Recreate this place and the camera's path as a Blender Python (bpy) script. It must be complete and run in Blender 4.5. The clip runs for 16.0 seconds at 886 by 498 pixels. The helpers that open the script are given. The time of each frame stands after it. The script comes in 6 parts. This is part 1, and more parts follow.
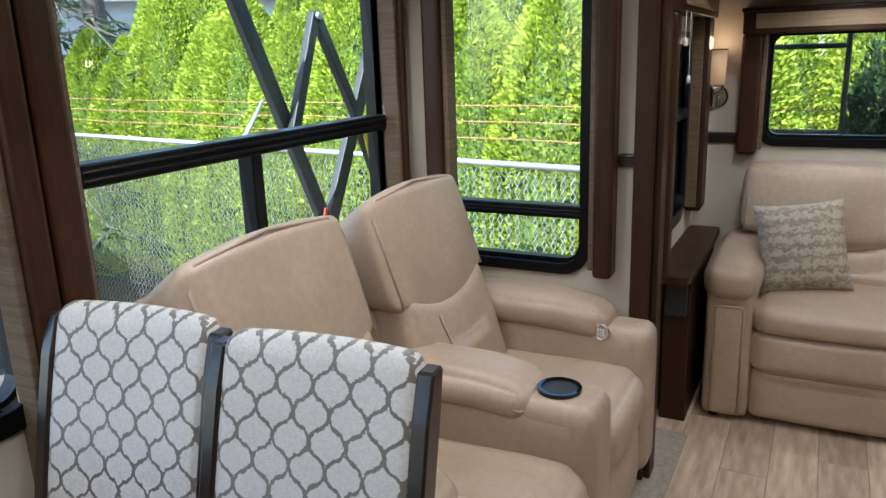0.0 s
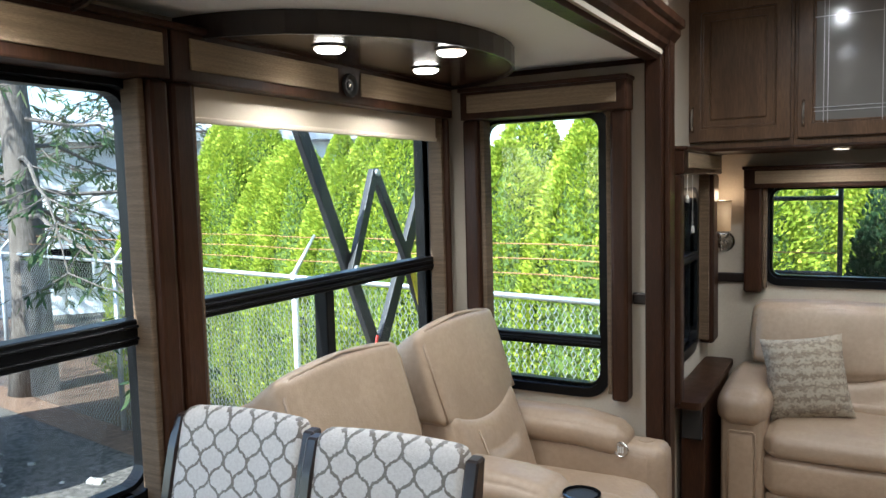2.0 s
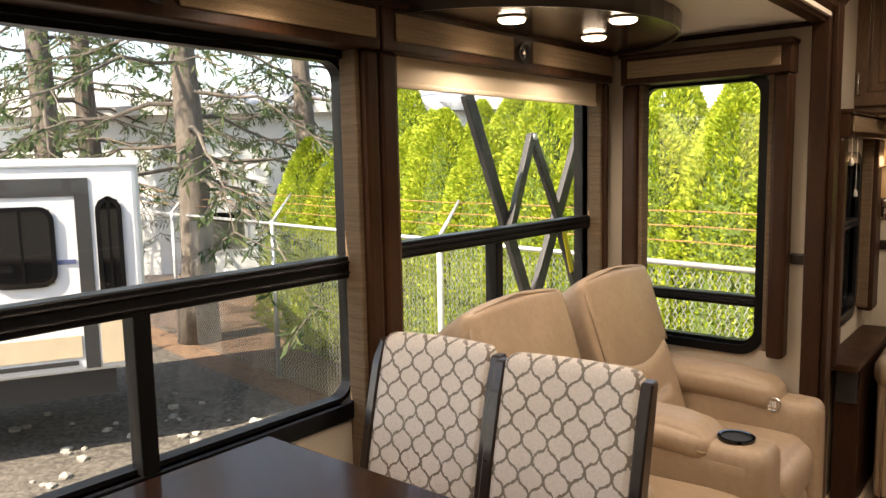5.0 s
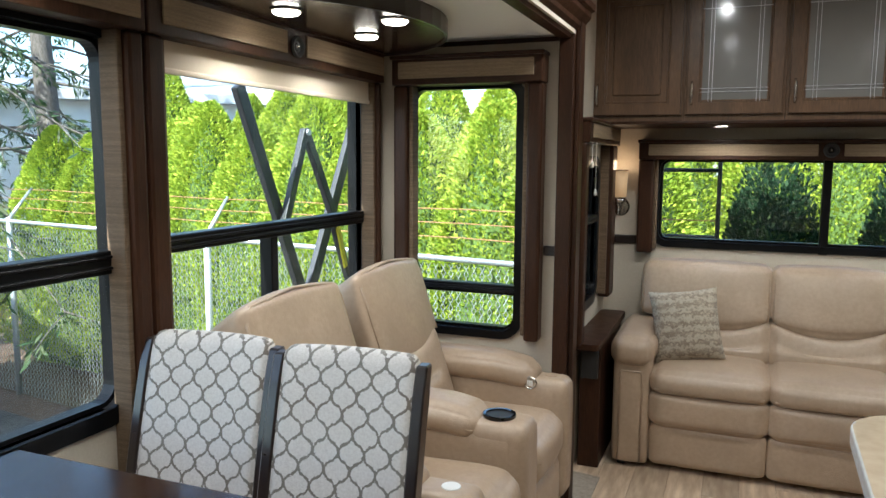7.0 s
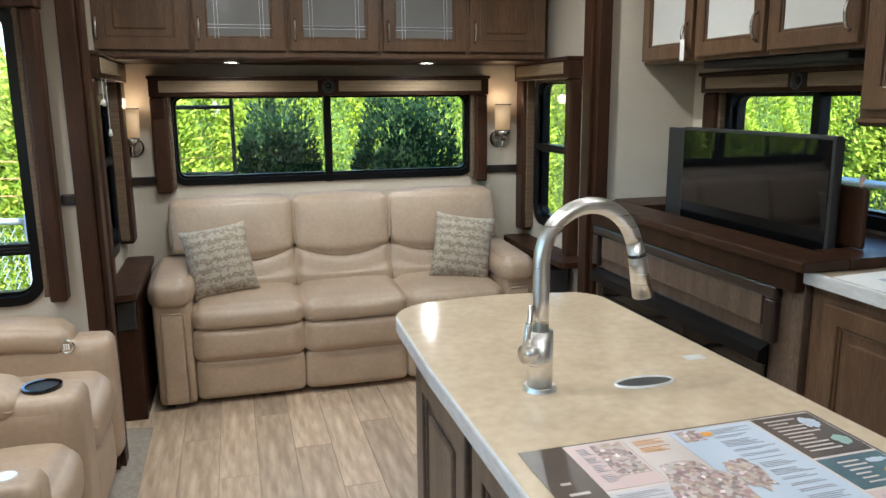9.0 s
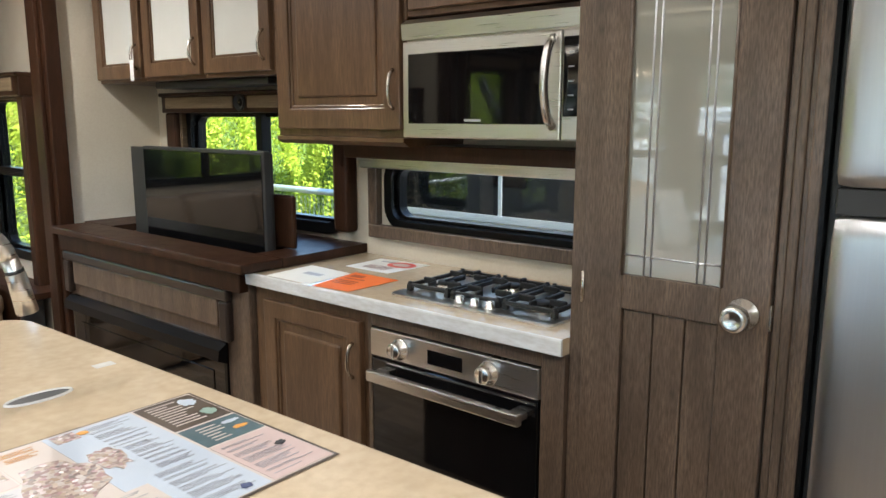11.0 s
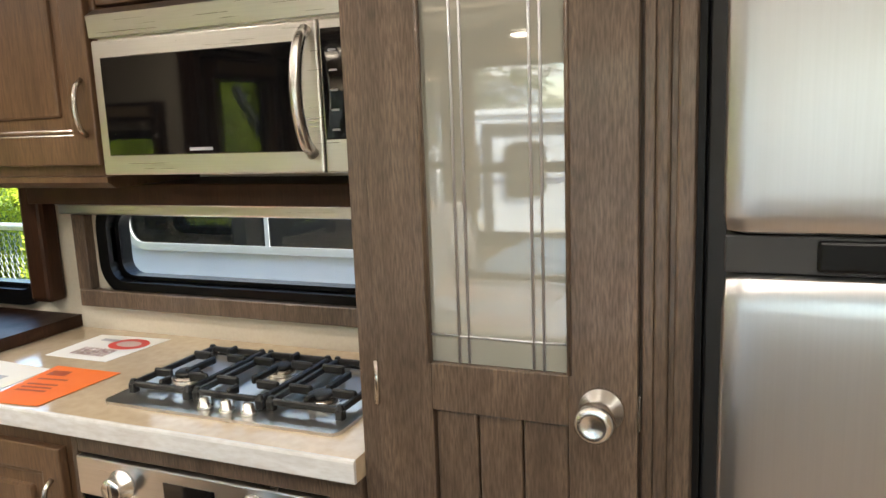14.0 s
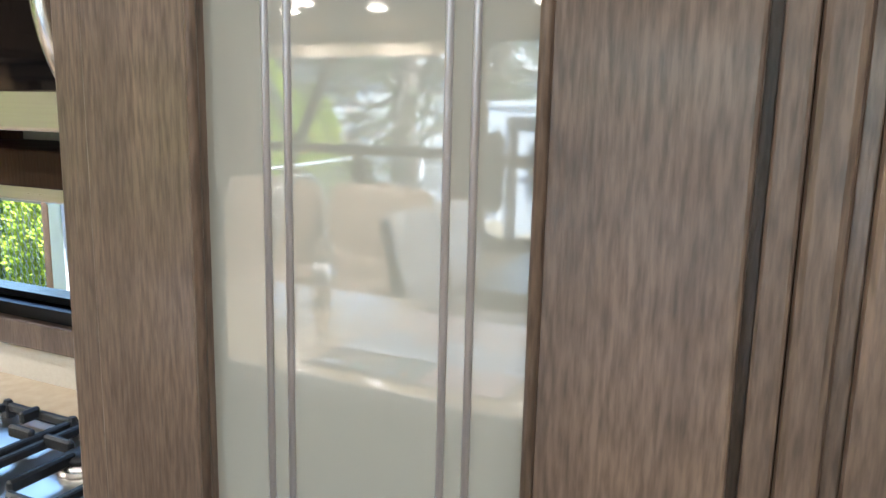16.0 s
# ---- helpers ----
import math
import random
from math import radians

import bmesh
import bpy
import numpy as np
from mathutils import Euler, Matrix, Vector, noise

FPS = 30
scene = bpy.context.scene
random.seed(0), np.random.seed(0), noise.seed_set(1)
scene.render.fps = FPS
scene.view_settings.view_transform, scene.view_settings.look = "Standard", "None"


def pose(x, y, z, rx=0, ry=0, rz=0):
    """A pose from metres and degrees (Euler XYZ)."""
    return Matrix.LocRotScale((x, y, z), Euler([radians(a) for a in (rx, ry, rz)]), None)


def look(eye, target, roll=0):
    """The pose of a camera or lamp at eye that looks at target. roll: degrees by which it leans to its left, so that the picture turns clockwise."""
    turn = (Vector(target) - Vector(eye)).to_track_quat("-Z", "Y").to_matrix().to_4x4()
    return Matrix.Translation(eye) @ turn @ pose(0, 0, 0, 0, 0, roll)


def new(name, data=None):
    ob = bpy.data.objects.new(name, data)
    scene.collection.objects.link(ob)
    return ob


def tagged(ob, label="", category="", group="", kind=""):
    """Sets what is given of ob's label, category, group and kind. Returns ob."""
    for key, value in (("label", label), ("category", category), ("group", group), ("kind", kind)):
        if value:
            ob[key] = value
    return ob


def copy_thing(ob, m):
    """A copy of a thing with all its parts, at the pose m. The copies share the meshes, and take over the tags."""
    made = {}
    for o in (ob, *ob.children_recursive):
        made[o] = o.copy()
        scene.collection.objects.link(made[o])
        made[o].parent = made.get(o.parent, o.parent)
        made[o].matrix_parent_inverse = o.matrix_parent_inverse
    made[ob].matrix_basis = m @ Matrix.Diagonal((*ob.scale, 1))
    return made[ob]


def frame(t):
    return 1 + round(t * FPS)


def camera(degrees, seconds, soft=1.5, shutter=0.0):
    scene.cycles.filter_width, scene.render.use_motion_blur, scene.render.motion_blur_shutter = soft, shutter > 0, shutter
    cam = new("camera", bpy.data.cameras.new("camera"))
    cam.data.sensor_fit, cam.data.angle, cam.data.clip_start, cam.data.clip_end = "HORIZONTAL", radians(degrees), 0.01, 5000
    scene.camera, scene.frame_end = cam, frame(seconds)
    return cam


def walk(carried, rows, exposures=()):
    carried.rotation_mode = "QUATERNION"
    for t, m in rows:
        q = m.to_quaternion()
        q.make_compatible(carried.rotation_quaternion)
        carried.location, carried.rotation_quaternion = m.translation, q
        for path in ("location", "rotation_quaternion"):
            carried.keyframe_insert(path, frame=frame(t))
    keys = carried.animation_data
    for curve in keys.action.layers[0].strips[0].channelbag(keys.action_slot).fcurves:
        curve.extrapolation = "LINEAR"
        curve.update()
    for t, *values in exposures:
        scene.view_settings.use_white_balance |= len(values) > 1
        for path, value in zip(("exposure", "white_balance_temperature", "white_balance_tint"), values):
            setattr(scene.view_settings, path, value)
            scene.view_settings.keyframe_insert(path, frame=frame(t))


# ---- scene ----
cam = camera(61.2, 16.0)
PATH = [
    (0, (1.155, 0.621, 1.399), (0.273, 2.342, 0.892), -1.9),
    (0.5, (1.153, 0.456, 1.426), (0.299, 2.219, 1.022), -1.7),
    (1, (1.183, 0.353, 1.469), (0.297, 2.129, 1.216), -1.0),
    (1.5, (1.254, 0.304, 1.472), (0.315, 2.062, 1.295), -0.9),
    (2, (1.315, 0.266, 1.478), (0.336, 2.002, 1.311), -1.5),
    (2.5, (1.339, 0.233, 1.483), (0.348, 1.965, 1.356), -1.1),
    (3, (1.344, 0.197, 1.485), (0.28, 1.888, 1.389), -1.1),
    (3.5, (1.337, 0.157, 1.475), (0.137, 1.754, 1.375), -1.3),
    (3.7, (1.334, 0.149, 1.478), (0.094, 1.713, 1.359), -1.1),
    (5.8, (1.326, -0.071, 1.425), (0.107, 1.487, 1.135), -0.6),
    (6, (1.325, -0.077, 1.426), (0.162, 1.525, 1.142), -0.4),
    (6.5, (1.323, -0.054, 1.417), (0.373, 1.688, 1.17), -0.1),
    (7, (1.33, -0.028, 1.427), (0.597, 1.817, 1.188), 0.4),
    (7.5, (1.3, 0.04, 1.42), (0.834, 1.969, 1.173), 1.6),
    (8, (1.254, 0.083, 1.412), (1.127, 2.059, 1.13), 1.3),
    (8.5, (1.233, 0.016, 1.419), (1.41, 1.978, 1.077), -0.1),
    (9, (1.208, -0.064, 1.415), (1.734, 1.824, 1.019), -0.5),
    (9.5, (1.237, -0.168, 1.408), (1.999, 1.638, 1.013), 0.4),
    (10, (1.308, -0.282, 1.399), (2.33, 1.395, 1.022), 0.7),
    (10.2, (1.327, -0.316, 1.398), (2.466, 1.285, 1.025), 0.7),
    (12.3, (1.397, -0.202, 1.447), (3.207, 0.596, 1.151), -0.8),
    (12.5, (1.396, -0.17, 1.452), (3.223, 0.588, 1.161), -0.6),
    (13, (1.462, -0.107, 1.442), (3.303, 0.618, 1.146), -0.3),
    (13.5, (1.631, -0.077, 1.431), (3.46, 0.673, 1.13), -1.1),
    (14, (1.835, -0.045, 1.436), (3.651, 0.72, 1.096), -2.2),
    (14.5, (2.032, -0.051, 1.423), (3.767, 0.867, 1.038), -0.5),
    (15, (2.225, -0.057, 1.422), (3.881, 0.998, 1.047), 0.1),
    (15.5, (2.404, 0.034, 1.404), (4.122, 1.001, 1.067), -0.7),
    (16, (2.478, 0.078, 1.377), (4.263, 0.907, 1.021), 1.3),
]
walk(cam, [(t, look(eye, target, roll)) for t, eye, target, roll in PATH],
     [(0.0, 1.88, 5500, 8), (3.7, 2.0, 5600, 6), (5.8, 1.72, 9300, 26), (6.2, 1.75, 9000, 24), (6.7, 1.98, 6400, 10), (7.2, 1.98, 5600, 4), (8.5, 2.15, 5600, 4), (9.5, 2.36, 5450, 4), (10.2, 2.45, 5600, 5), (12.3, 2.75, 6500, 10), (14.8, 2.95, 6700, 10), (16.0, 3.2, 5700, 9)])

# ---- world and sun ----
SUN_EL, SUN_AZ = 46.0, (-0.14, -0.99)
world = bpy.data.worlds.new("sky")
scene.world = world
world.use_nodes = True
wn = world.node_tree.nodes
sky = wn.new("ShaderNodeTexSky")
sky.sky_type, sky.sun_disc = "NISHITA", False
sky.sun_elevation, sky.sun_rotation = radians(SUN_EL), math.atan2(SUN_AZ[0], SUN_AZ[1])
world.node_tree.links.new(sky.outputs["Color"], wn["Background"].inputs["Color"])
wn["Background"].inputs["Strength"].default_value = 0.15
sun = new("sun", bpy.data.lights.new("sun", "SUN"))
sun.data.energy, sun.data.angle, sun.data.color = 5.0, radians(0.6), (1.0, 0.95, 0.86)
sun.matrix_world = look((0, 0, 30), (-SUN_AZ[0] * 30, -SUN_AZ[1] * 30, 30 - 30 * math.tan(radians(SUN_EL))))


def area_lamp(name, at, aim, w, h, watts, colour=(1, 1, 1), spread=150):
    d = bpy.data.lights.new(name, "AREA")
    d.shape, d.size, d.size_y, d.energy, d.color, d.spread = "RECTANGLE", w, h, watts, colour, radians(spread)
    ob = new(name, d)
    ob.matrix_world = look(at, aim)
    return ob


# ---- mesh helpers ----
def box(x0, x1, y0, y1, z0, z1, bevel=0.0, seg=2, bm=None):
    """A box between the given limits, with rounded edges, in a bmesh."""
    b = bmesh.new()
    bmesh.ops.create_cube(b, size=1.0, matrix=Matrix.Translation(((x0 + x1) / 2, (y0 + y1) / 2, (z0 + z1) / 2)) @ Matrix.Diagonal((abs(x1 - x0), abs(y1 - y0), abs(z1 - z0), 1)))
    if bevel > 0:
        bmesh.ops.bevel(b, geom=b.edges[:], offset=min(bevel, 0.49 * min(abs(x1 - x0), abs(y1 - y0), abs(z1 - z0))), segments=seg, profile=0.5, affect="EDGES")
    return b if bm is None else merge(bm, b)


def merge(a, b, m=None):
    """Adds the bmesh b to a, moved by m."""
    me = bpy.data.meshes.new("tmp")
    b.to_mesh(me)
    b.free()
    if m is not None:
        me.transform(m)
    a.from_mesh(me)
    bpy.data.meshes.remove(me)
    return a


def tube(points, r, sides=8, closed=False):
    """A round bar along a list of places; r a number or one for each place."""
    b = bmesh.new()
    pts = [Vector(p) for p in points]
    n, rings = len(pts), []
    ref = Vector((0, 0, 1))
    for i, p in enumerate(pts):
        a, c = pts[(i - 1) % n if closed else max(i - 1, 0)], pts[(i + 1) % n if closed else min(i + 1, n - 1)]
        d = (c - a).normalized()
        if abs(d.dot(ref)) > 0.95:
            ref = Vector((1, 0, 0)) if abs(d.x) < 0.9 else Vector((0, 1, 0))
        s = d.cross(ref).normalized()
        ref = s.cross(d).normalized()
        rr = r[i] if isinstance(r, (list, tuple)) else r
        rings.append([b.verts.new(p + rr * (math.cos(k * math.tau / sides) * s + math.sin(k * math.tau / sides) * ref)) for k in range(sides)])
    for i in range(n if closed else n - 1):
        q, w = rings[i], rings[(i + 1) % n]
        for k in range(sides):
            b.faces.new((q[k], q[(k + 1) % sides], w[(k + 1) % sides], w[k]))
    if not closed:
        b.faces.new(rings[0][::-1])
        b.faces.new(rings[-1])
    bmesh.ops.recalc_face_normals(b, faces=b.faces[:])
    return b


def disc(x, y, z, r, h, axis="z", sides=24, r2=None, bevel=0.0):
    """A short cylinder or cone that starts at the place and goes h along an axis."""
    b = bmesh.new()
    bmesh.ops.create_cone(b, cap_ends=True, segments=sides, radius1=r, radius2=r if r2 is None else r2, depth=h, matrix=Matrix.Translation((0, 0, h / 2)))
    if bevel:
        bmesh.ops.bevel(b, geom=[e for e in b.edges if abs(e.verts[0].co.z - e.verts[1].co.z) < 1e-6], offset=bevel, segments=2, profile=0.5, affect="EDGES")
    turn = {"z": Matrix(), "x": Matrix.Rotation(radians(90), 4, "Y"), "y": Matrix.Rotation(radians(-90), 4, "X"), "-x": Matrix.Rotation(radians(-90), 4, "Y"), "-y": Matrix.Rotation(radians(90), 4, "X"), "-z": Matrix.Rotation(radians(180), 4, "X")}[axis]
    bmesh.ops.transform(b, matrix=Matrix.Translation((x, y, z)) @ turn, verts=b.verts[:])
    return b


def lathe(profile, sides=24, m=Matrix()):
    """Turns a list of (radius, height) round the z axis."""
    b = bmesh.new()
    rings = [[b.verts.new((max(r, 1e-4) * math.cos(k * math.tau / sides), max(r, 1e-4) * math.sin(k * math.tau / sides), h)) for k in range(sides)] for r, h in profile]
    for q, w in zip(rings, rings[1:]):
        for k in range(sides):
            b.faces.new((q[k], q[(k + 1) % sides], w[(k + 1) % sides], w[k]))
    b.faces.new(rings[0][::-1])
    b.faces.new(rings[-1])
    bmesh.ops.recalc_face_normals(b, faces=b.faces[:])
    bmesh.ops.transform(b, matrix=m, verts=b.verts[:])
    return b


def prism(outline, a, b_, axis="x"):
    """Extrudes a closed outline, given in the two other axes, from a to b_ along an axis."""
    b = bmesh.new()
    put = {"x": lambda u, v, w: (w, u, v), "y": lambda u, v, w: (u, w, v), "z": lambda u, v, w: (u, v, w)}[axis]
    lo, hi = [b.verts.new(put(u, v, a)) for u, v in outline], [b.verts.new(put(u, v, b_)) for u, v in outline]
    n = len(outline)
    b.faces.new(lo)
    b.faces.new(hi)
    for k in range(n):
        b.faces.new((lo[k], lo[(k + 1) % n], hi[(k + 1) % n], hi[k]))
    bmesh.ops.recalc_face_normals(b, faces=b.faces[:])
    return b


def rounded(u0, u1, v0, v1, r, n=6):
    """The outline of a rectangle with round corners."""
    out = []
    for cu, cv, a0 in ((u1 - r, v1 - r, 0), (u0 + r, v1 - r, 90), (u0 + r, v0 + r, 180), (u1 - r, v0 + r, 270)):
        out += [(cu + r * math.cos(radians(a0 + 90 * k / n)), cv + r * math.sin(radians(a0 + 90 * k / n))) for k in range(n + 1)]
    return out


def ring(u0, u1, v0, v1, w, r, a, b_, axis="x", n=6):
    """A frame of width w round a rectangle with round corners, from a to b_ along an axis."""
    b = bmesh.new()
    put = {"x": lambda u, v, q: (q, u, v), "y": lambda u, v, q: (u, q, v), "z": lambda u, v, q: (u, v, q)}[axis]
    inner, outer = rounded(u0, u1, v0, v1, r, n), rounded(u0 - w, u1 + w, v0 - w, v1 + w, r + w, n)
    rows = [[b.verts.new(put(u, v, q)) for u, v in o] for o, q in ((inner, a), (outer, a), (outer, b_), (inner, b_))]
    k = len(inner)
    for q, p in zip(rows, rows[1:] + rows[:1]):
        for i in range(k):
            b.faces.new((q[i], q[(i + 1) % k], p[(i + 1) % k], p[i]))
    bmesh.ops.recalc_face_normals(b, faces=b.faces[:])
    return b


def square_ring(u0, u1, v0, v1, w, a, b_, axis="x", bevel=0.003):
    """A mitred square frame of width w inside the given limits, from a to b_ along an axis."""
    b = bmesh.new()
    put = {"x": lambda u, v, q: (q, u, v), "y": lambda u, v, q: (u, q, v)}[axis]
    outer = [(u0, v0), (u1, v0), (u1, v1), (u0, v1)]
    inner = [(u0 + w, v0 + w), (u1 - w, v0 + w), (u1 - w, v1 - w), (u0 + w, v1 - w)]
    rows = [[b.verts.new(put(u, v, q)) for u, v in o] for o, q in ((inner, a), (outer, a), (outer, b_), (inner, b_))]
    for q, p in zip(rows, rows[1:] + rows[:1]):
        for i in range(4):
            b.faces.new((q[i], q[(i + 1) % 4], p[(i + 1) % 4], p[i]))
    bmesh.ops.recalc_face_normals(b, faces=b.faces[:])
    if bevel:
        rim = [e for e in b.edges if sum(abs(x) > 1e-6 for x in (e.verts[0].co - e.verts[1].co)) == 1 and e.calc_length() > 0.03]
        bmesh.ops.bevel(b, geom=rim, offset=bevel, segments=2, profile=0.5, affect="EDGES")
    return b


def soft_box(x0, x1, y0, y1, z0, z1, r=0.05, puff=0.02, cuts=6, axis=None):
    """A padded block: round edges and faces that bulge outwards."""
    b = bmesh.new()
    bmesh.ops.create_cube(b, size=2.0)
    bmesh.ops.subdivide_edges(b, edges=b.edges[:], cuts=cuts * 2 - 1, use_grid_fill=True)
    c = Vector(((x0 + x1) / 2, (y0 + y1) / 2, (z0 + z1) / 2))
    h = Vector((abs(x1 - x0) / 2, abs(y1 - y0) / 2, abs(z1 - z0) / 2))
    for v in b.verts:
        u = v.co.copy()
        # more points towards the edges
        u = Vector([math.copysign(abs(q) ** 0.6, q) for q in u])
        p = Vector((u.x * h.x, u.y * h.y, u.z * h.z))
        core = Vector([max(-h[i] + min(r, h[i]), min(h[i] - min(r, h[i]), p[i])) for i in range(3)])
        d = p - core
        if d.length > 1e-6:
            d = d.normalized() * min(r, *h)
        p = core + d
        w = [max(0.0, 1 - u[i] ** 2) for i in range(3)]
        for i in range(3):
            j, k = (i + 1) % 3, (i + 2) % 3
            if abs(u[i]) > 0.98 and (axis is None or i in axis):
                p[i] += math.copysign(puff * w[j] ** 0.7 * w[k] ** 0.7, u[i])
        v.co = c + p
    return b


def smooth(bm, on=True):
    for f in bm.faces:
        f.smooth = on
    return bm


def bend(bm, fn):
    """Moves each point of the bmesh by a function."""
    for v in bm.verts:
        v.co = fn(v.co.copy())
    return bm


def mesh_of(name, bm, material):
    me = bpy.data.meshes.new(name)
    bm.to_mesh(me)
    bm.free()
    for m in material if isinstance(material, (list, tuple)) else [material]:
        me.materials.append(m)
    return me


def part(name, bm, material, parent=None, label=""):
    ob = new(name, mesh_of(name, bm, material))
    if parent is not None:
        ob.parent = parent
        ob.matrix_parent_inverse = Matrix.Translation(-parent.location)
    return tagged(ob, label)


def thing(name, label, category, at=(0, 0, 0), group="", kind=""):
    ob = new(name)
    ob.empty_display_size = 0.1
    ob.location = at
    return tagged(ob, label, category, group, kind)


def piece(name, bm, material, label, category, group="", kind=""):
    """A top-level thing or piece of the setting that is one mesh."""
    return tagged(part(name, bm, material), label, category, group, kind)


def wall_boxes(axis, a, b_, u0, u1, v0, v1, holes):
    """A wall slab from a to b_ along an axis, spanning u and v, with openings that go through it."""
    us = sorted({u0, u1, *(h for o in holes for h in o[:2])})
    vs = sorted({v0, v1, *(h for o in holes for h in o[2:])})
    put = {"x": lambda u, v, q: (q, u, v), "y": lambda u, v, q: (u, q, v)}[axis]
    solid = {(i, j) for i in range(len(us) - 1) for j in range(len(vs) - 1)
             if not any(o[0] <= (us[i] + us[i + 1]) / 2 <= o[1] and o[2] <= (vs[j] + vs[j + 1]) / 2 <= o[3] for o in holes)}
    b = bmesh.new()
    grid = {}

    def vert(i, j, s):
        if (i, j, s) not in grid:
            grid[i, j, s] = b.verts.new(put(us[i], vs[j], (a, b_)[s]))
        return grid[i, j, s]

    for i, j in solid:
        for s in (0, 1):
            b.faces.new([vert(i, j, s), vert(i + 1, j, s), vert(i + 1, j + 1, s), vert(i, j + 1, s)])
        for (di, dj), (p, q) in (((-1, 0), ((0, 0), (0, 1))), ((1, 0), ((1, 0), (1, 1))), ((0, -1), ((0, 0), (1, 0))), ((0, 1), ((0, 1), (1, 1)))):
            if (i + di, j + dj) not in solid:
                b.faces.new([vert(i + p[0], j + p[1], 0), vert(i + q[0], j + q[1], 0), vert(i + q[0], j + q[1], 1), vert(i + p[0], j + p[1], 1)])
    bmesh.ops.recalc_face_normals(b, faces=b.faces[:])
    return b


# ---- plan: wall faces, ceilings and window openings ----
XL, YE, XB, XR, YR, XK, YS = -0.15, 2.90, 0.655, 2.85, 4.06, 3.29, 3.04
ZS, ZC, FRONT = 1.90, 2.30, -2.6
A_WIN, B_WIN = (0.20, 1.435, 0.785, 1.72), (1.60, 2.762, 0.785, 1.72)
C_WIN = (-1.30, -0.10, 0.80, 1.72)
E_WIN = (0.014, 0.486, 0.72, 1.724)
L_WIN, R_WIN, REAR_WIN = (3.22, 3.72, 0.76, 1.40), (3.42, 3.82, 0.765, 1.49), (0.93, 2.506, 1.01, 1.432)
T_WIN, K_WIN = (1.80, 2.75, 1.01, 1.42), (0.45, 1.51, 1.05, 1.24)

# how strongly the trailer's own lamps burn
LAMP_GAIN = 1.9

# ---- materials ----
def mat(name, c1, c2=None, scale=6.0, stretch=(1, 1, 1), rough=0.5, rough_var=0.08, metal=0.0, bump=0.0, bump_scale=80.0,
        fine=None, fine_scale=90.0, fine_mix=0.25, coat=0.0, spec=0.5, vary=0.0, bump_stretch=None):
    """A surface with two scales of colour variation, uneven gloss and fine relief."""
    m = bpy.data.materials.new(name)
    m.use_nodes = True
    nt = m.node_tree
    n, link = nt.nodes, nt.links.new
    p = n["Principled BSDF"]
    tc = n.new("ShaderNodeTexCoord")

    def noise_node(sc, st, detail=5.0):
        mp = n.new("ShaderNodeMapping")
        mp.inputs["Scale"].default_value = st
        link(tc.outputs["Object"], mp.inputs["Vector"])
        t = n.new("ShaderNodeTexNoise")
        t.inputs["Scale"].default_value, t.inputs["Detail"].default_value = sc, detail
        link(mp.outputs["Vector"], t.inputs["Vector"])
        return t

    def mixed(fac, a, b):
        x = n.new("ShaderNodeMix")
        x.data_type = "RGBA"
        for sock, v in ((x.inputs[0], fac), (x.inputs[6], a), (x.inputs[7], b)):
            if isinstance(v, (int, float)):
                sock.default_value = v
            elif isinstance(v, (tuple, list)):
                sock.default_value = (*v[:3], 1)
            else:
                link(v, sock)
        return x.outputs[2]

    def ramp(src, lo, hi):
        r = n.new("ShaderNodeMapRange")
        r.inputs["From Min"].default_value, r.inputs["From Max"].default_value = lo, hi
        link(src, r.inputs["Value"])
        return r.outputs["Result"]

    c2 = c2 or tuple(0.85 * v for v in c1)
    big = noise_node(scale, stretch)
    col = mixed(ramp(big.outputs["Fac"], 0.3, 0.7), c1, c2)
    if fine is not None or bump:
        small = noise_node(fine_scale, bump_stretch or stretch, 3.0)
    if fine is not None:
        f = n.new("ShaderNodeMath")
        f.operation = "MULTIPLY"
        link(ramp(small.outputs["Fac"], 0.35, 0.7), f.inputs[0])
        f.inputs[1].default_value = fine_mix
        col = mixed(f.outputs[0], col, fine)
    if vary:
        info = n.new("ShaderNodeObjectInfo")
        hs = n.new("ShaderNodeHueSaturation")
        mr = n.new("ShaderNodeMapRange")
        mr.inputs["To Min"].default_value, mr.inputs["To Max"].default_value = 1 - vary, 1 + vary
        link(info.outputs["Random"], mr.inputs["Value"])
        link(mr.outputs["Result"], hs.inputs["Value"])
        link(col, hs.inputs["Color"])
        col = hs.outputs["Color"]
    link(col, p.inputs["Base Color"])
    rg = n.new("ShaderNodeMapRange")
    rg.inputs["To Min"].default_value, rg.inputs["To Max"].default_value = max(0.02, rough - rough_var), min(1, rough + rough_var)
    link(big.outputs["Fac"], rg.inputs["Value"])
    link(rg.outputs["Result"], p.inputs["Roughness"])
    p.inputs["Metallic"].default_value = metal
    p.inputs["Coat Weight"].default_value = coat
    p.inputs["Coat Roughness"].default_value = 0.12
    p.inputs["Specular IOR Level"].default_value = spec
    if bump:
        b = n.new("ShaderNodeBump")
        b.inputs["Strength"].default_value, b.inputs["Distance"].default_value = bump, 0.004
        bt = noise_node(bump_scale, bump_stretch or stretch, 3.0)
        link(bt.outputs["Fac"], b.inputs["Height"])
        link(b.outputs["Normal"], p.inputs["Normal"])
    return m


def glow(name, colour, strength):
    m = bpy.data.materials.new(name)
    m.use_nodes = True
    p = m.node_tree.nodes["Principled BSDF"]
    p.inputs["Base Color"].default_value = (0.8, 0.75, 0.65, 1)
    p.inputs["Emission Color"].default_value, p.inputs["Emission Strength"].default_value = (*colour, 1), strength
    return m


